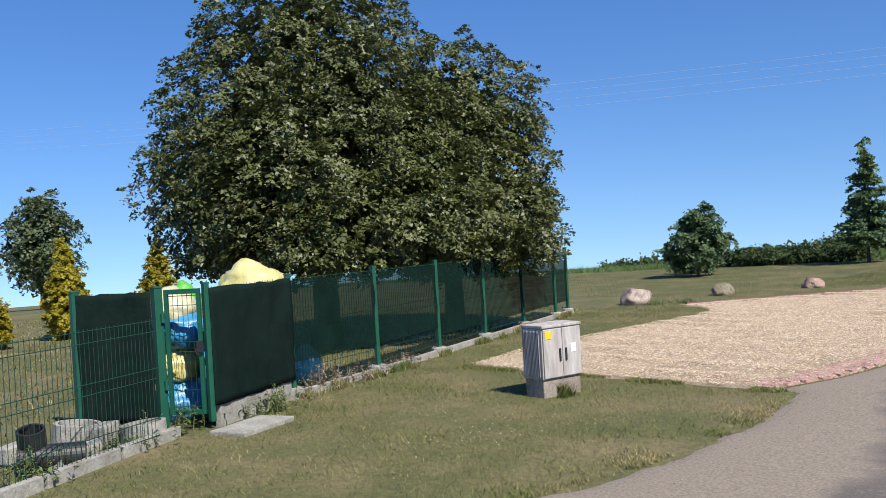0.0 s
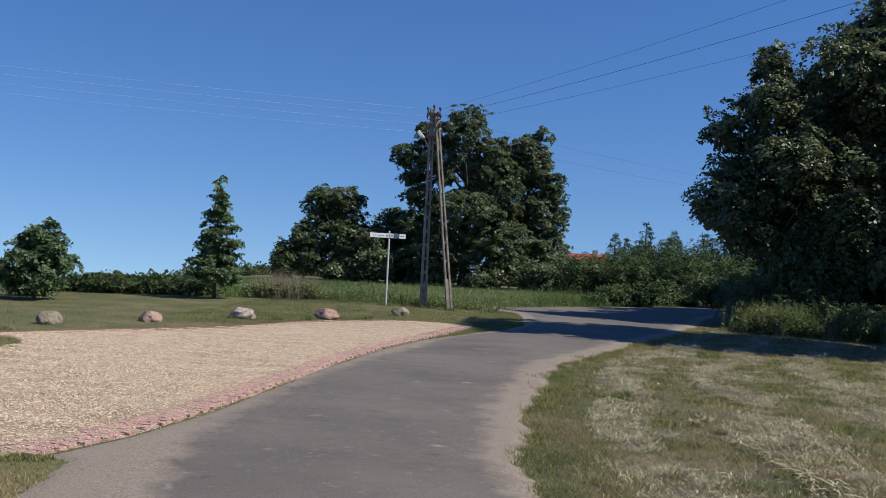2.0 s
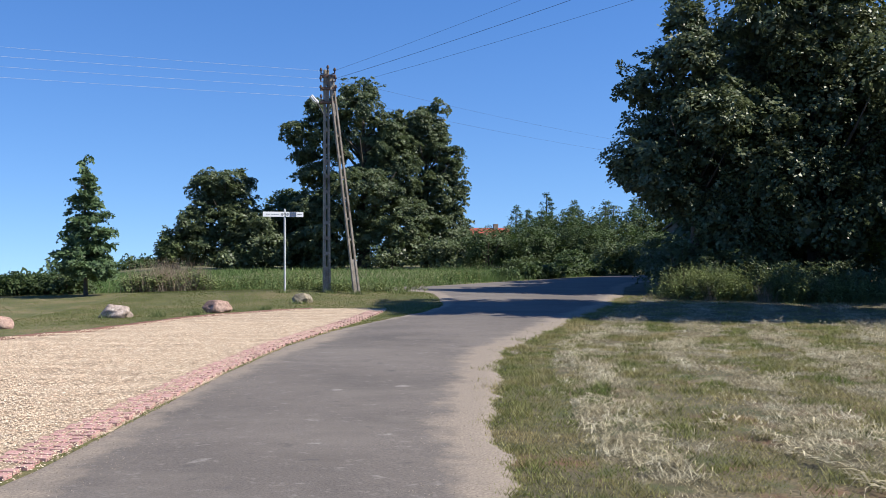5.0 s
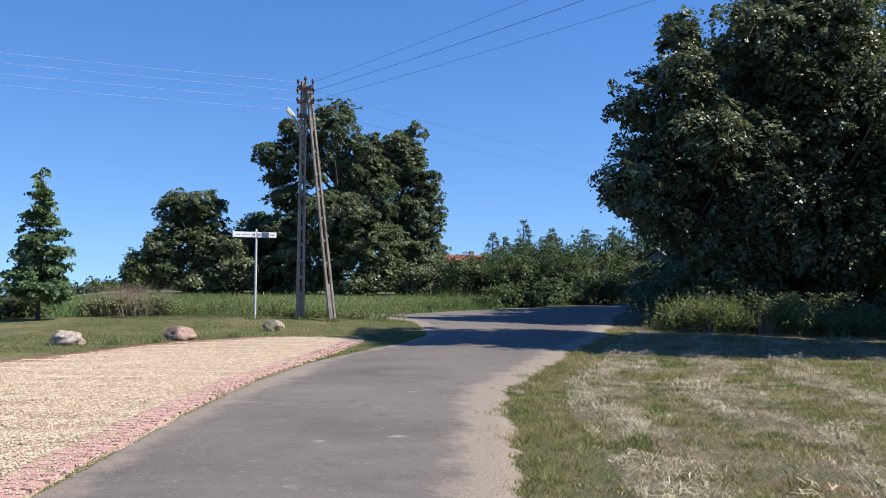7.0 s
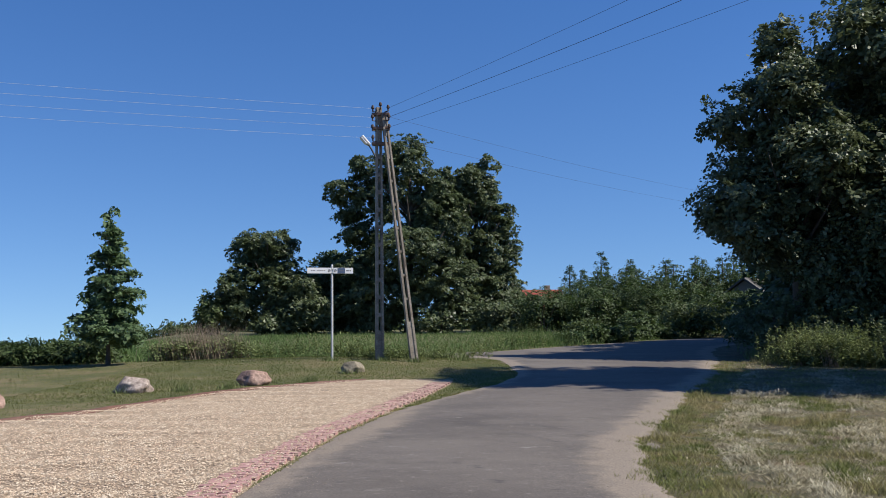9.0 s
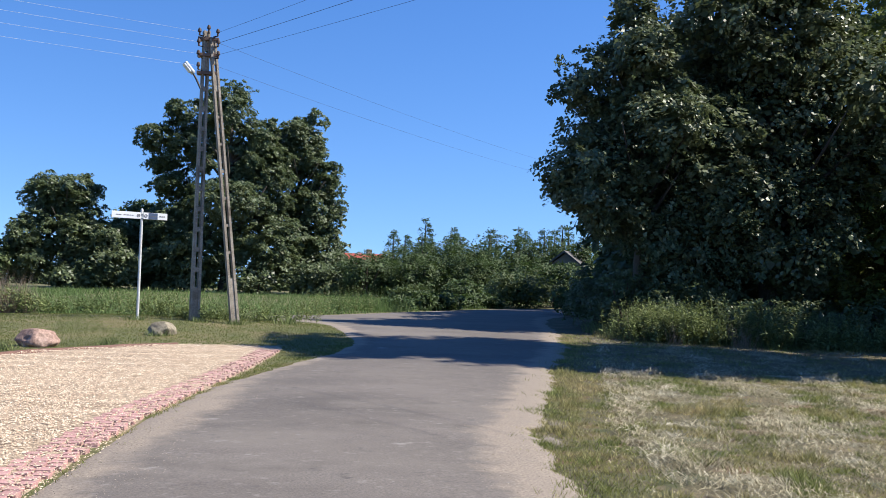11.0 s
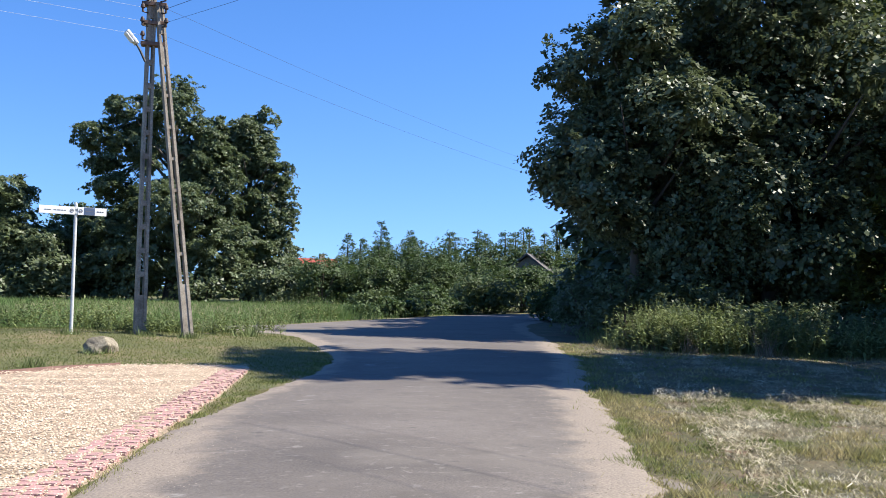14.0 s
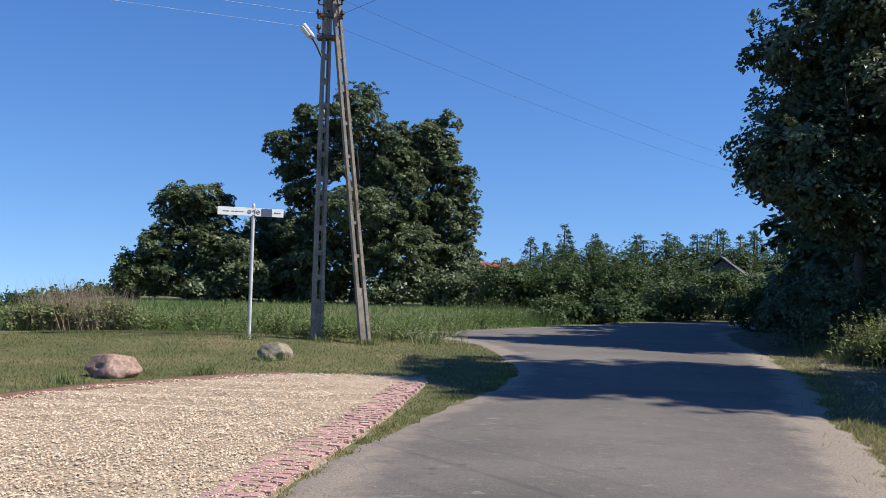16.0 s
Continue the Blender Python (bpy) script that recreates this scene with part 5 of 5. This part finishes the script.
# hay meadow right of the lane, with spots of bare earth
BARE = [(1.62, 14.65, 0.12, 0.32), (1.3, 13.7, 0.11, 0.42)]
p = np.concatenate([scatter(330000, 0.5, 22, -3, 27, 4), scatter(260000, 0.5, 9, 1.5, 20, 44), scatter(16000, 5.0, 9.5, 26, 31.5, 45)])
far = np.hypot(np.maximum(p[:, 0] - 1, 0), np.maximum(p[:, 1] - 12, 0))
keep = np.random.default_rng(5).random(len(p)) < np.clip(1.15 - 0.05 * far, 0.3, 1)
p = p[keep & (p[:, 0] > road_right(p[:, 1]) + 0.2 + 0.3 * noisy(p, 1.4, 3.0) + 0.25 * noisy(p, 4.5, 1.0) - 0.6 * np.random.default_rng(15).random(len(p)) ** 1.8)]
for bx, by, brx, bry in BARE:
    p = p[((p[:, 0] - bx) / brx) ** 2 + ((p[:, 1] - by) / bry) ** 2 + 0.8 * noisy(p, 4.0, 2.0) > 1]


def swaths(p):
    """Wavy rows left by the mower, along the lane: high in the stubble, low under the hay."""
    d = p[:, 0] - road_right(p[:, 1])
    return np.sin(d * 3.4 + 2.2 * noisy(p, 0.35, 2.0) + 0.9 * noisy(p, 1.1, 5.0) + 0.06 * p[:, 1])


d = p[:, 0] - road_right(p[:, 1])
lumps = 0.8 * noisy(p, 1.7, 9.0) + 0.8 * noisy(p, 4.2, 3.0)
worn = noisy(p, 0.9, 21.0) + 0.55 * noisy(p, 3.2, 22.0)
p, d, lumps = (a[(worn < 0.34) | (d < 0.5) | (np.random.default_rng(7).random(len(d)) < 0.16)] for a in (p, d, lumps))
grassy = 0.55 * swaths(p) + 0.1 + 1.1 * noisy(p, 0.8, 6.0) + 1.2 * noisy(p, 2.4, 16.0) + 0.5 * lumps + np.random.default_rng(6).uniform(-0.45, 0.45, len(p)) + 1.2 * (d < 0.9)
tall = 0.026 + 0.13 * np.clip(lumps, 0, 0.9)
wide = 0.0038 + 0.00025 * np.hypot(p[:, 0], np.maximum(p[:, 1] - 8, 0))
g1 = grassy > 0.05
blades("meadow_grass", p[g1], tall[g1] * 1.15, wide[g1], M_BLADE, "uneven green stubble between rows of cut hay", "grass", 18, 0.8)
blades("meadow_stubble", p[~g1], tall[~g1], wide[~g1], M_HAY, "straw coloured mown stubble", "grass", 19, 1.4)


def strands(name, p, seed, mat, length, width, label, way=None, pile=0.0):
    """Loose bent stalks; pile: how high the heaps rise."""
    q = np.random.default_rng(seed)
    n = len(p)
    heap = pile * np.clip(noisy(p, 2.3, 50.0) + 0.5 * noisy(p, 6.0, 51.0) + 0.15, 0, 1)
    a = q.uniform(0, np.pi, n) if way is None else way + q.normal(0, 0.7, n)
    L = length * q.uniform(0.4, 1.4, n)
    z = ground_z(p[:, 0], p[:, 1]) + q.uniform(0.01, 0.05, n) + heap * q.uniform(0.2, 1.0, n)
    dz = q.normal(0, 0.12, n)
    D = np.column_stack([np.cos(a), np.sin(a), dz])
    N = np.column_stack([-np.sin(a), np.cos(a), q.normal(0, 0.3, n)])
    P = np.column_stack([p, z])
    bend = P + np.column_stack([np.zeros(n), np.zeros(n), np.abs(q.normal(0, 0.02, n))]) + N * (q.normal(0, 0.1, n) * L)[:, None]
    A, B = P - D * (L / 2)[:, None], P + D * (L / 2)[:, None]
    w = (width * q.uniform(0.6, 1.4, n))[:, None]
    V = np.stack([A - N * w * 0.4, A + N * w * 0.4, bend + N * w, B, bend - N * w], 1)
    V[:, :, 2] = np.maximum(V[:, :, 2], ground_z(V[:, :, 0], V[:, :, 1]) + 0.004)
    F = (np.array([(0, 1, 2), (0, 2, 4), (4, 2, 3)])[None] + 5 * np.arange(n)[:, None, None]).reshape(-1, 3)
    return tagged(sheet(name, V.reshape(-1, 3), F, mat), label, "hay", kind="stuff")


p = scatter(230000, 1.2, 20, -2, 25, 21)
d = p[:, 0] - road_right(p[:, 1])
p = p[(d > 0.8) & (0.6 * swaths(p) + 1.3 * noisy(p, 0.9, 9.0) + 0.9 * noisy(p, 3.0, 4.0) < -0.42) & (np.random.default_rng(22).random(len(p)) < np.clip(1.25 - 0.04 * np.hypot(p[:, 0], np.maximum(p[:, 1] - 10, 0)), 0.3, 1))]
strands("cut_hay", p, 23, M_HAY, 0.13, 0.0032, "rows of pale dried cut hay lying on the meadow", 1.45, 0.15)
p = scatter(4200, 2.6, 4.6, 1.0, 8.0, 24)
p = p[(np.abs(p[:, 0] - 2.75 - 0.16 * (8 - p[:, 1])) < 0.14 + 0.2 * noisy(p, 1.3, 30.0)) & (noisy(p, 3.0, 31.0) > -0.1)]
strands("coarse_hay", p, 25, M_HAY, 0.2, 0.0065, "coarse pale stalks of cut hay in a broken row", 1.9, 0.1)
p = scatter(60000, 0.9, 16, 2, 24, 31)
d = p[:, 0] - road_right(p[:, 1])
p = p[(d > 0.5) & (noisy(p, 1.1, 12.0) + 0.6 * noisy(p, 4.0, 13.0) > 0.0) & (np.random.default_rng(32).random(len(p)) < np.clip(1.25 - 0.04 * p[:, 1], 0.4, 1))]
strands("hay_chaff", p, 33, M_HAY, 0.07, 0.0024, "short bits of straw spread over the stubble")
# tall field beyond the lawn
p = scatter(240000, -34, 16, 30.2, 72, 26)
lim = 30.9 + 0.9 * noisy(p, 0.4, 3.0) + np.clip(-8 - p[:, 0], 0, 30) * 0.02
lim = np.where(p[:, 0] > -2.6, 39.0 + (p[:, 0] + 0.6) * 1.45, lim)
p = p[(p[:, 1] > lim) & (np.random.default_rng(27).random(len(p)) < np.clip(1.5 - 0.025 * p[:, 1], 0.2, 1))]
blades("field_grass", p, 0.33 + 0.2 * noisy(p, 0.5, 2.0), 0.012, M_FIELD, "tall lush green grass of the open field", "grass", 28, 0.7)
p = scatter(26000, -70, -13, 26, 70, 29)
p = p[(p[:, 1] > 34 + 0.12 * (p[:, 0] + 13))]
blades("field_grass", p, 0.22, 0.03, M_FIELD, "tall green field grass in the distance", "grass", 30, 0.35)
# dry reeds and weeds
for k, (x, y, rx, ry, h, n) in enumerate([(-9.8, 31.8, 0.95, 0.5, 1.2, 2300), (-8.9, 31.6, 0.6, 0.4, 1.0, 900), (1.6, 45.5, 1.6, 0.7, 1.0, 1500), (-16, 36.5, 3.5, 0.8, 0.7, 2000), (-21.5, 38.5, 3.5, 0.9, 0.6, 1600)]):
    p = np.random.default_rng(40 + k).normal(size=(n, 2)) * np.array([rx, ry]) * 0.6 + np.array([x, y])
    blades("dry_reeds", p, h, 0.006, M_DRY if k < 2 else M_FIELD, "clump of tall dry brownish grass" if k < 2 else "clump of tall rank grass", "grass", 50 + k, 0.35)
for k, (x, y) in enumerate([(-10.9, 31.7), (-10.1, 31.5), (-9.4, 31.7), (-8.7, 31.5), (-9.8, 32.2)]):
    V, F, _c = leaves(60, 26, [((0, 0, 0.26), (0.7, 0.5, 0.28)), ((0.2, 0, 0.42), (0.3, 0.3, 0.2))], 0.03, 0.14, 480 + k, 1.1, 0.5, base=0.02)
    w = sheet("tall_weeds", V, F, M_WEED)
    w.matrix_basis = pose(x, y, gz(x, y))
    tagged(w, "leafy green weeds under dry seed heads", "weeds", "tall weeds", "stuff")
p = scatter(70000, 7.6, 26, 23.5, 33, 60)
front = np.interp(p[:, 0], [7.6, 9, 11, 16, 20, 26], [29.5, 28.2, 26.8, 26.2, 25.4, 23.6])
p = p[(p[:, 1] > front + 0.6 * noisy(p, 0.9, 1.0)) & (p[:, 1] < front + 3.2)]
fore = scatter(26000, 6.9, 24, 23, 30, 68)
edge_y = np.interp(fore[:, 0], [6.9, 7.6, 9, 11, 16, 20, 26], [30.0, 29.5, 28.2, 26.8, 26.2, 25.4, 23.6])
fore = fore[(fore[:, 1] < edge_y + 0.4) & (fore[:, 1] > edge_y - 0.9 + 0.9 * noisy(fore, 0.8, 41.0))]
blades("verge_weeds", fore, np.clip(0.24 + 0.2 * (fore[:, 1] - np.interp(fore[:, 0], [6.9, 7.6, 9, 11, 16, 20, 26], [30.0, 29.5, 28.2, 26.8, 26.2, 25.4, 23.6])), 0.05, 0.4) * (1 + 0.6 * noisy(fore, 1.8, 42.0)), 0.006, M_BLADE, "uncut grass rising towards the weeds", "grass", 69, 0.6)
blades("verge_weeds", p, np.where(p[:, 0] < 12, 0.5, 0.34) + 0.4 * noisy(p, 0.9, 4.0), 0.006, M_WEED, "tall rank weeds before the trees", "weeds", 61, 0.45)
p = scatter(9000, 7.8, 12.5, 26.8, 30.5, 62)
p = p[noisy(p, 0.8, 2.0) > 0.15]
blades("dry_reeds", p, 0.8, 0.005, M_DRY, "dry seeding grass among the weeds", "weeds", 63, 0.35)
p = scatter(6000, -5.6, -1.2, 29.4, 33.5, 64)
p = p[noisy(p, 0.7, 5.0) > 0.05]
blades("verge_weeds", p, 0.3, 0.014, M_WEED, "leafy weeds around the foot of the pole", "weeds", 65, 0.5)
for k, (x, y) in enumerate([(-6.9, 21.6), (-4.6, 23.5), (-6.1, 22.1), (-4.0, 25.4), (-8.0, 21.2), (-2.6, 28.2), (-3.5, 28.4), (-4.9, 28.1), (-10.3, 13.6), (-10.8, 13.0)]):
    p = np.random.default_rng(70 + k).normal(size=(160, 2)) * 0.12 + np.array([x, y])
    blades("grass_tuft", p, 0.17, 0.008, M_WEED, "leafy tuft left by the mower", "grass", 80 + k, 0.5)

# leafy weed clumps at the road bend and before the maples
def plants(xy, h, seed, leaf, per):
    """Upright stems, each with narrow leaves that stand off it all the way up."""
    q = np.random.default_rng(seed)
    n = len(xy)
    H = h * q.uniform(0.55, 1.15, n)
    base = np.column_stack([xy, np.full(n, -0.03)])
    top = base + np.column_stack([q.normal(0, 0.16, (n, 2)), np.ones(n)]) * H[:, None]
    w = np.column_stack([q.normal(size=(n, 2)), np.zeros(n)])
    w *= 0.005 / np.linalg.norm(w, axis=1)[:, None]
    stems = np.stack([base - w, base + w, top + w * 0.3, top - w * 0.3], 1)
    t = q.uniform(0.12, 1.0, (n, per, 1)) ** 0.8
    at = base[:, None] + (top - base)[:, None] * t
    a = q.uniform(0, 2 * np.pi, (n, per))
    way = np.stack([np.cos(a), np.sin(a), q.normal(0.45, 0.45, (n, per))], -1)
    ln = leaf * (1.15 - 0.7 * t) * q.uniform(0.6, 1.3, (n, per, 1))
    side = np.stack([-np.sin(a), np.cos(a), q.normal(0, 0.3, (n, per))], -1) * ln * 0.2
    mid = at + way * ln * 0.5
    tip = at + way * ln - np.array([0, 0, 0.25]) * ln
    V = np.concatenate([stems.reshape(-1, 3), np.stack([at, mid + side, tip, mid - side], 2).reshape(-1, 3)])
    return V, np.arange(len(V)).reshape(-1, 4)


g = random.Random(8)
spots = [g.uniform(7.9, 12.0) for _ in range(26)] + [g.uniform(12, 23) for _ in range(26)]
for k, x in enumerate(spots):
    y = float(np.interp(x, [7.6, 9, 11, 16, 20, 26], [29.4, 28.2, 26.9, 26.4, 25.6, 23.8])) + g.uniform(-0.5, 1.5)
    h = g.uniform(0.7, 1.25) if x < 12.2 else g.uniform(0.45, 0.85)
    V, F = plants(np.random.default_rng(700 + k).normal(size=(38, 2)) * np.array([0.36, 0.3]), h, 400 + k, 0.14, 18)
    w = sheet("weed_clump", V, F, M_WEED)
    w.matrix_basis = pose(x, y, gz(x, y))
    tagged(w, "upright leafy green weeds before the dark trees", "weeds", "weed clumps", "stuff")
for k in range(16):
    x = g.uniform(3.0, 9.5)
    y = 44.6 + (x - 2.7) * 1.42 + g.uniform(0.3, 2.0)
    h = g.uniform(0.5, 0.95)
    V, F, _c = leaves(40, 20, [((0, 0, h * 0.5), (0.8, 0.6, h * 0.5))], 0.08, 0.14, 440 + k, 0.8, 0.5, base=0.02)
    w = sheet("weed_clump", V, F, M_HEDGE)
    w.matrix_basis = pose(x, y, gz(x, y))
    tagged(w, "bright green weeds along the far road edge", "weeds", "weed clumps", "stuff")
# leafy weeds in the field's edge round the poles
for k, (x, y, h) in enumerate([(-3.9, 29.3, 0.5), (-4.4, 29.8, 0.6), (-5.3, 29.9, 0.75), (-3.1, 29.6, 0.4), (-2.2, 29.9, 0.45), (-6.4, 30.4, 0.6), (-7.3, 30.8, 0.5), (-1.6, 31.2, 0.55), (-0.9, 32.5, 0.6), (-5.0, 31.0, 0.6), (-8.0, 31.3, 0.6), (-3.6, 28.75, 0.3), (-12.6, 31.0, 0.6), (-14.5, 31.4, 0.6), (-0.4, 39.8, 0.9), (0.6, 41.5, 1.0), (1.6, 43.6, 0.8)]):
    V, F = plants(np.random.default_rng(760 + k).normal(size=(26, 2)) * np.array([0.3, 0.22]), h, 560 + k, 0.13, 14)
    w = sheet("weed_clump", V, F, M_WEED)
    w.matrix_basis = pose(x, y, gz(x, y))
    tagged(w, "leafy weeds in the uncut edge of the field", "weeds", "weed clumps", "stuff")
# along the fence: dry brush, green tufts at the netting, white clover in the lawn
for k, (x, y, h, mat, label) in enumerate([(-8.22, 1.15, 0.34, M_DRY, "dry brown brush heaped at the fence"), (-8.40, 1.65, 0.26, M_DRY, "dry brown brush heaped at the fence"), (-7.62, 0.05, 0.3, M_WEED, "green weeds below the shade netting"), (-7.5, -0.35, 0.2, M_WEED, "green weeds below the shade netting"), (-7.45, -1.2, 0.28, M_WEED, "green weeds beside the gate post"), (-7.1, -2.1, 0.16, M_WEED, "low weeds between the rubble"), (-6.55, -3.2, 0.3, M_WEED, "bushy weeds behind the kerb"), (-8.9, 3.0, 0.2, M_DRY, "dry stalks below the fence")]):
    V, F = plants(np.random.default_rng(790 + k).normal(size=(30, 2)) * np.array([0.13, 0.2]), h, 590 + k, 0.07, 10)
    w = sheet("weed_clump", V, F, mat)
    w.matrix_basis = pose(x, y, gz(x, y))
    tagged(w, label, "weeds", "weed clumps", "stuff")
q = np.random.default_rng(640)
c = q.normal(size=(34, 2)) * np.array([0.22, 0.3]) + np.array([-4.6, -0.1])
r = q.uniform(0.005, 0.008, (34, 1, 1))
ball = np.array([(1, 0, 0), (0, 1, 0), (-1, 0, 0), (0, -1, 0), (0, 0, 1)], dtype=float)
V = ball[None] * r + np.column_stack([c, q.uniform(0.04, 0.07, 34)])[:, None]
tagged(sheet("clover_flowers", V.reshape(-1, 3), (np.array([(0, 1, 4), (1, 2, 4), (2, 3, 4), (3, 0, 4)])[None] + 5 * np.arange(34)[:, None, None]).reshape(-1, 3), M_SIGN), "small white clover flowers in the lawn", "flowers", kind="stuff")
# bare earth in the verge
for k, (x, y, rx, ry) in enumerate(BARE):
    rx, ry = 1.1 * rx, 1.1 * ry
    ang = np.linspace(0, 2 * np.pi, 25)[:-1]
    rr = 1 + 0.35 * np.array([noise.noise((3 * math.cos(a), 3 * math.sin(a), k * 3.0)) for a in ang])
    V = [(x, y, gz(x, y) + 0.0)] + [(x + rx * r * math.cos(a), y + ry * r * math.sin(a), gz(x, y) - 0.03) for a, r in zip(ang, rr)]
    tagged(sheet("bare_earth", V, [(0, i + 1, (i + 1) % 24 + 1) for i in range(24)], M_SAND), "bare sandy earth patch in the grass", "earth", kind="structure")

# ---- gravel stones ----
q = np.random.default_rng(90)
p = scatter(220000, -10.0, -1.3, 3.35, 23.9, 91)
p = p[(p[:, 0] > gravel_left(p[:, 1]) + 0.02) & ((p[:, 0] < strip_x(p[:, 1]) - 0.42) | ((q.random(len(p)) < 0.85) & (p[:, 0] < strip_x(p[:, 1]) + np.where(p[:, 1] < 13.5, 0.14, 0.06) * q.random(len(p))))) & (q.random(len(p)) < np.clip(1.35 - 0.036 * p[:, 1], 0.4, 1))]
n = len(p)
base_shape = np.array([(1, 0, 0), (0, 1, 0), (-1, 0, 0), (0, -1, 0), (0, 0, 0.8), (0, 0, -0.5)], dtype=float)
tri = np.array([(0, 1, 4), (1, 2, 4), (2, 3, 4), (3, 0, 4)])
ang = q.uniform(0, np.pi, n)
sc = np.column_stack([q.uniform(0.008, 0.0155, n), q.uniform(0.007, 0.013, n), q.uniform(0.007, 0.012, n)])
sc *= np.where(q.random(n) < 0.05, q.uniform(1.3, 1.8, n), 1.0)[:, None]
sc *= np.where(p[:, 0] > strip_x(p[:, 1]) - 0.42, 0.72, 1.0)[:, None]
S = base_shape[None, :, :] * sc[:, None, :] * q.uniform(0.75, 1.25, (n, 6, 1))
X = S[:, :, 0] * np.cos(ang)[:, None] - S[:, :, 1] * np.sin(ang)[:, None]
Y = S[:, :, 0] * np.sin(ang)[:, None] + S[:, :, 1] * np.cos(ang)[:, None]
rut = 0.014 * np.sin(p[:, 1] * 7.5 + 0.5 * p[:, 0] + 2.5 * noisy(p, 0.5, 1.0)) * np.clip(1.6 * noisy(p, 0.35, 5.0) + 0.35, 0, 1) + 0.008 * noisy(p, 2.5, 8.0)
rut = np.where(p[:, 0] > strip_x(p[:, 1]) - 0.42, 0, rut)
Z = S[:, :, 2] + np.where(p[:, 0] > strip_x(p[:, 1]) - 0.42, 0.015, 0.018)[:, None] + q.uniform(0, 0.012, n)[:, None] + rut[:, None]
V = np.stack([X + p[:, :1], Y + p[:, 1:], Z + ground_z(p[:, :1], p[:, 1:])], -1).reshape(-1, 3)
F = (tri[None] + 6 * np.arange(n)[:, None, None]).reshape(-1, 3)
tagged(sheet("gravel_stones", V, F, M_STONE), "loose pale pinkish beige gravel stones", "gravel", kind="stuff")
# loose grit on the lane
p = scatter(90000, -3.3, 4.0, -2, 22, 92)
e = np.minimum(p[:, 0] - road_left(p[:, 1]), road_right(p[:, 1]) - p[:, 0])
p = p[(e > 0.02) & (q.random(len(p)) < np.where(e < 0.7, 0.6, 0.08))]
n = len(p)
S = base_shape[None] * q.uniform(0.002, 0.0065, (n, 1, 1)) * q.uniform(0.7, 1.3, (n, 6, 1))
V = np.stack([S[:, :, 0] + p[:, :1], S[:, :, 1] + p[:, 1:], S[:, :, 2] + 0.03], -1)
V[:, :, 2] += ground_z(p[:, :1], p[:, 1:])
tagged(sheet("road_grit", V.reshape(-1, 3), (tri[None] + 6 * np.arange(n)[:, None, None]).reshape(-1, 3), M_GRIT), "loose grit scattered on the lane", "gravel", kind="stuff")

# ---- edging of the gravel ----
ys = np.arange(12.95, 23.9, 0.25)
V, F = [], []
for i, y in enumerate(ys):
    x = float(gravel_left(y))
    for dx, z in ((-0.05, -0.1), (-0.05, 0.05), (-0.005, 0.05), (-0.005, -0.1)):
        V.append((x + dx, y + 0.012 * math.sin(3 * y), gz(x, y) + z + 0.006 * math.sin(5 * y)))
    if i:
        for k in range(4):
            a = 4 * (i - 1)
            F.append((a + k, a + (k + 1) % 4, a + 4 + (k + 1) % 4, a + 4 + k))
tagged(sheet("lawn_edging", V, F, M_EDGING), "reddish brown edging between lawn and gravel", "edging", kind="structure")

# ---- red paver border: three courses with gravel between ----
border = tagged(new("paver_border"), "border of small red pavers filled with pale gravel", "paving", kind="structure")
bm = bmesh.new()
box(bm, (-0.055, -0.05, -0.05), (0.055, 0.05, 0.03), None, 0.006)
me = bpy.data.meshes.new("paver")
bm.to_mesh(me)
bm.free()
me.materials.append(M_PAVER)
g = random.Random(3)
count, y = 0, 3.42
rest = bmesh.new()
row = 0
while y < 23.1:
    x1 = float(strip_x(y))
    dx = float(strip_x(y + 0.1)) - x1
    ang = -math.degrees(math.atan2(dx, 0.1))
    for c in range(3):
        if g.random() < 0.07:
            continue
        x = x1 - 0.06 - 0.135 * c - (0.03 if row % 2 else 0.0)
        yy = y + 0.03 * (c % 2)
        m = pose(x, yy, gz(x, yy) - 0.009 + g.uniform(-0.002, 0.003), g.uniform(-4, 4), g.uniform(-4, 4), ang + g.uniform(-7, 7))
        if count < 300:
            ob = new("paver", me)
            ob.parent = border
            ob.matrix_basis = m
            count += 1
        else:
            box(rest, (-0.055, -0.05, -0.05), (0.055, 0.05, 0.03), m)
    y += 0.145
    row += 1
tagged(part("pavers_beyond", rest, M_PAVER_J, border), kind="stuff")
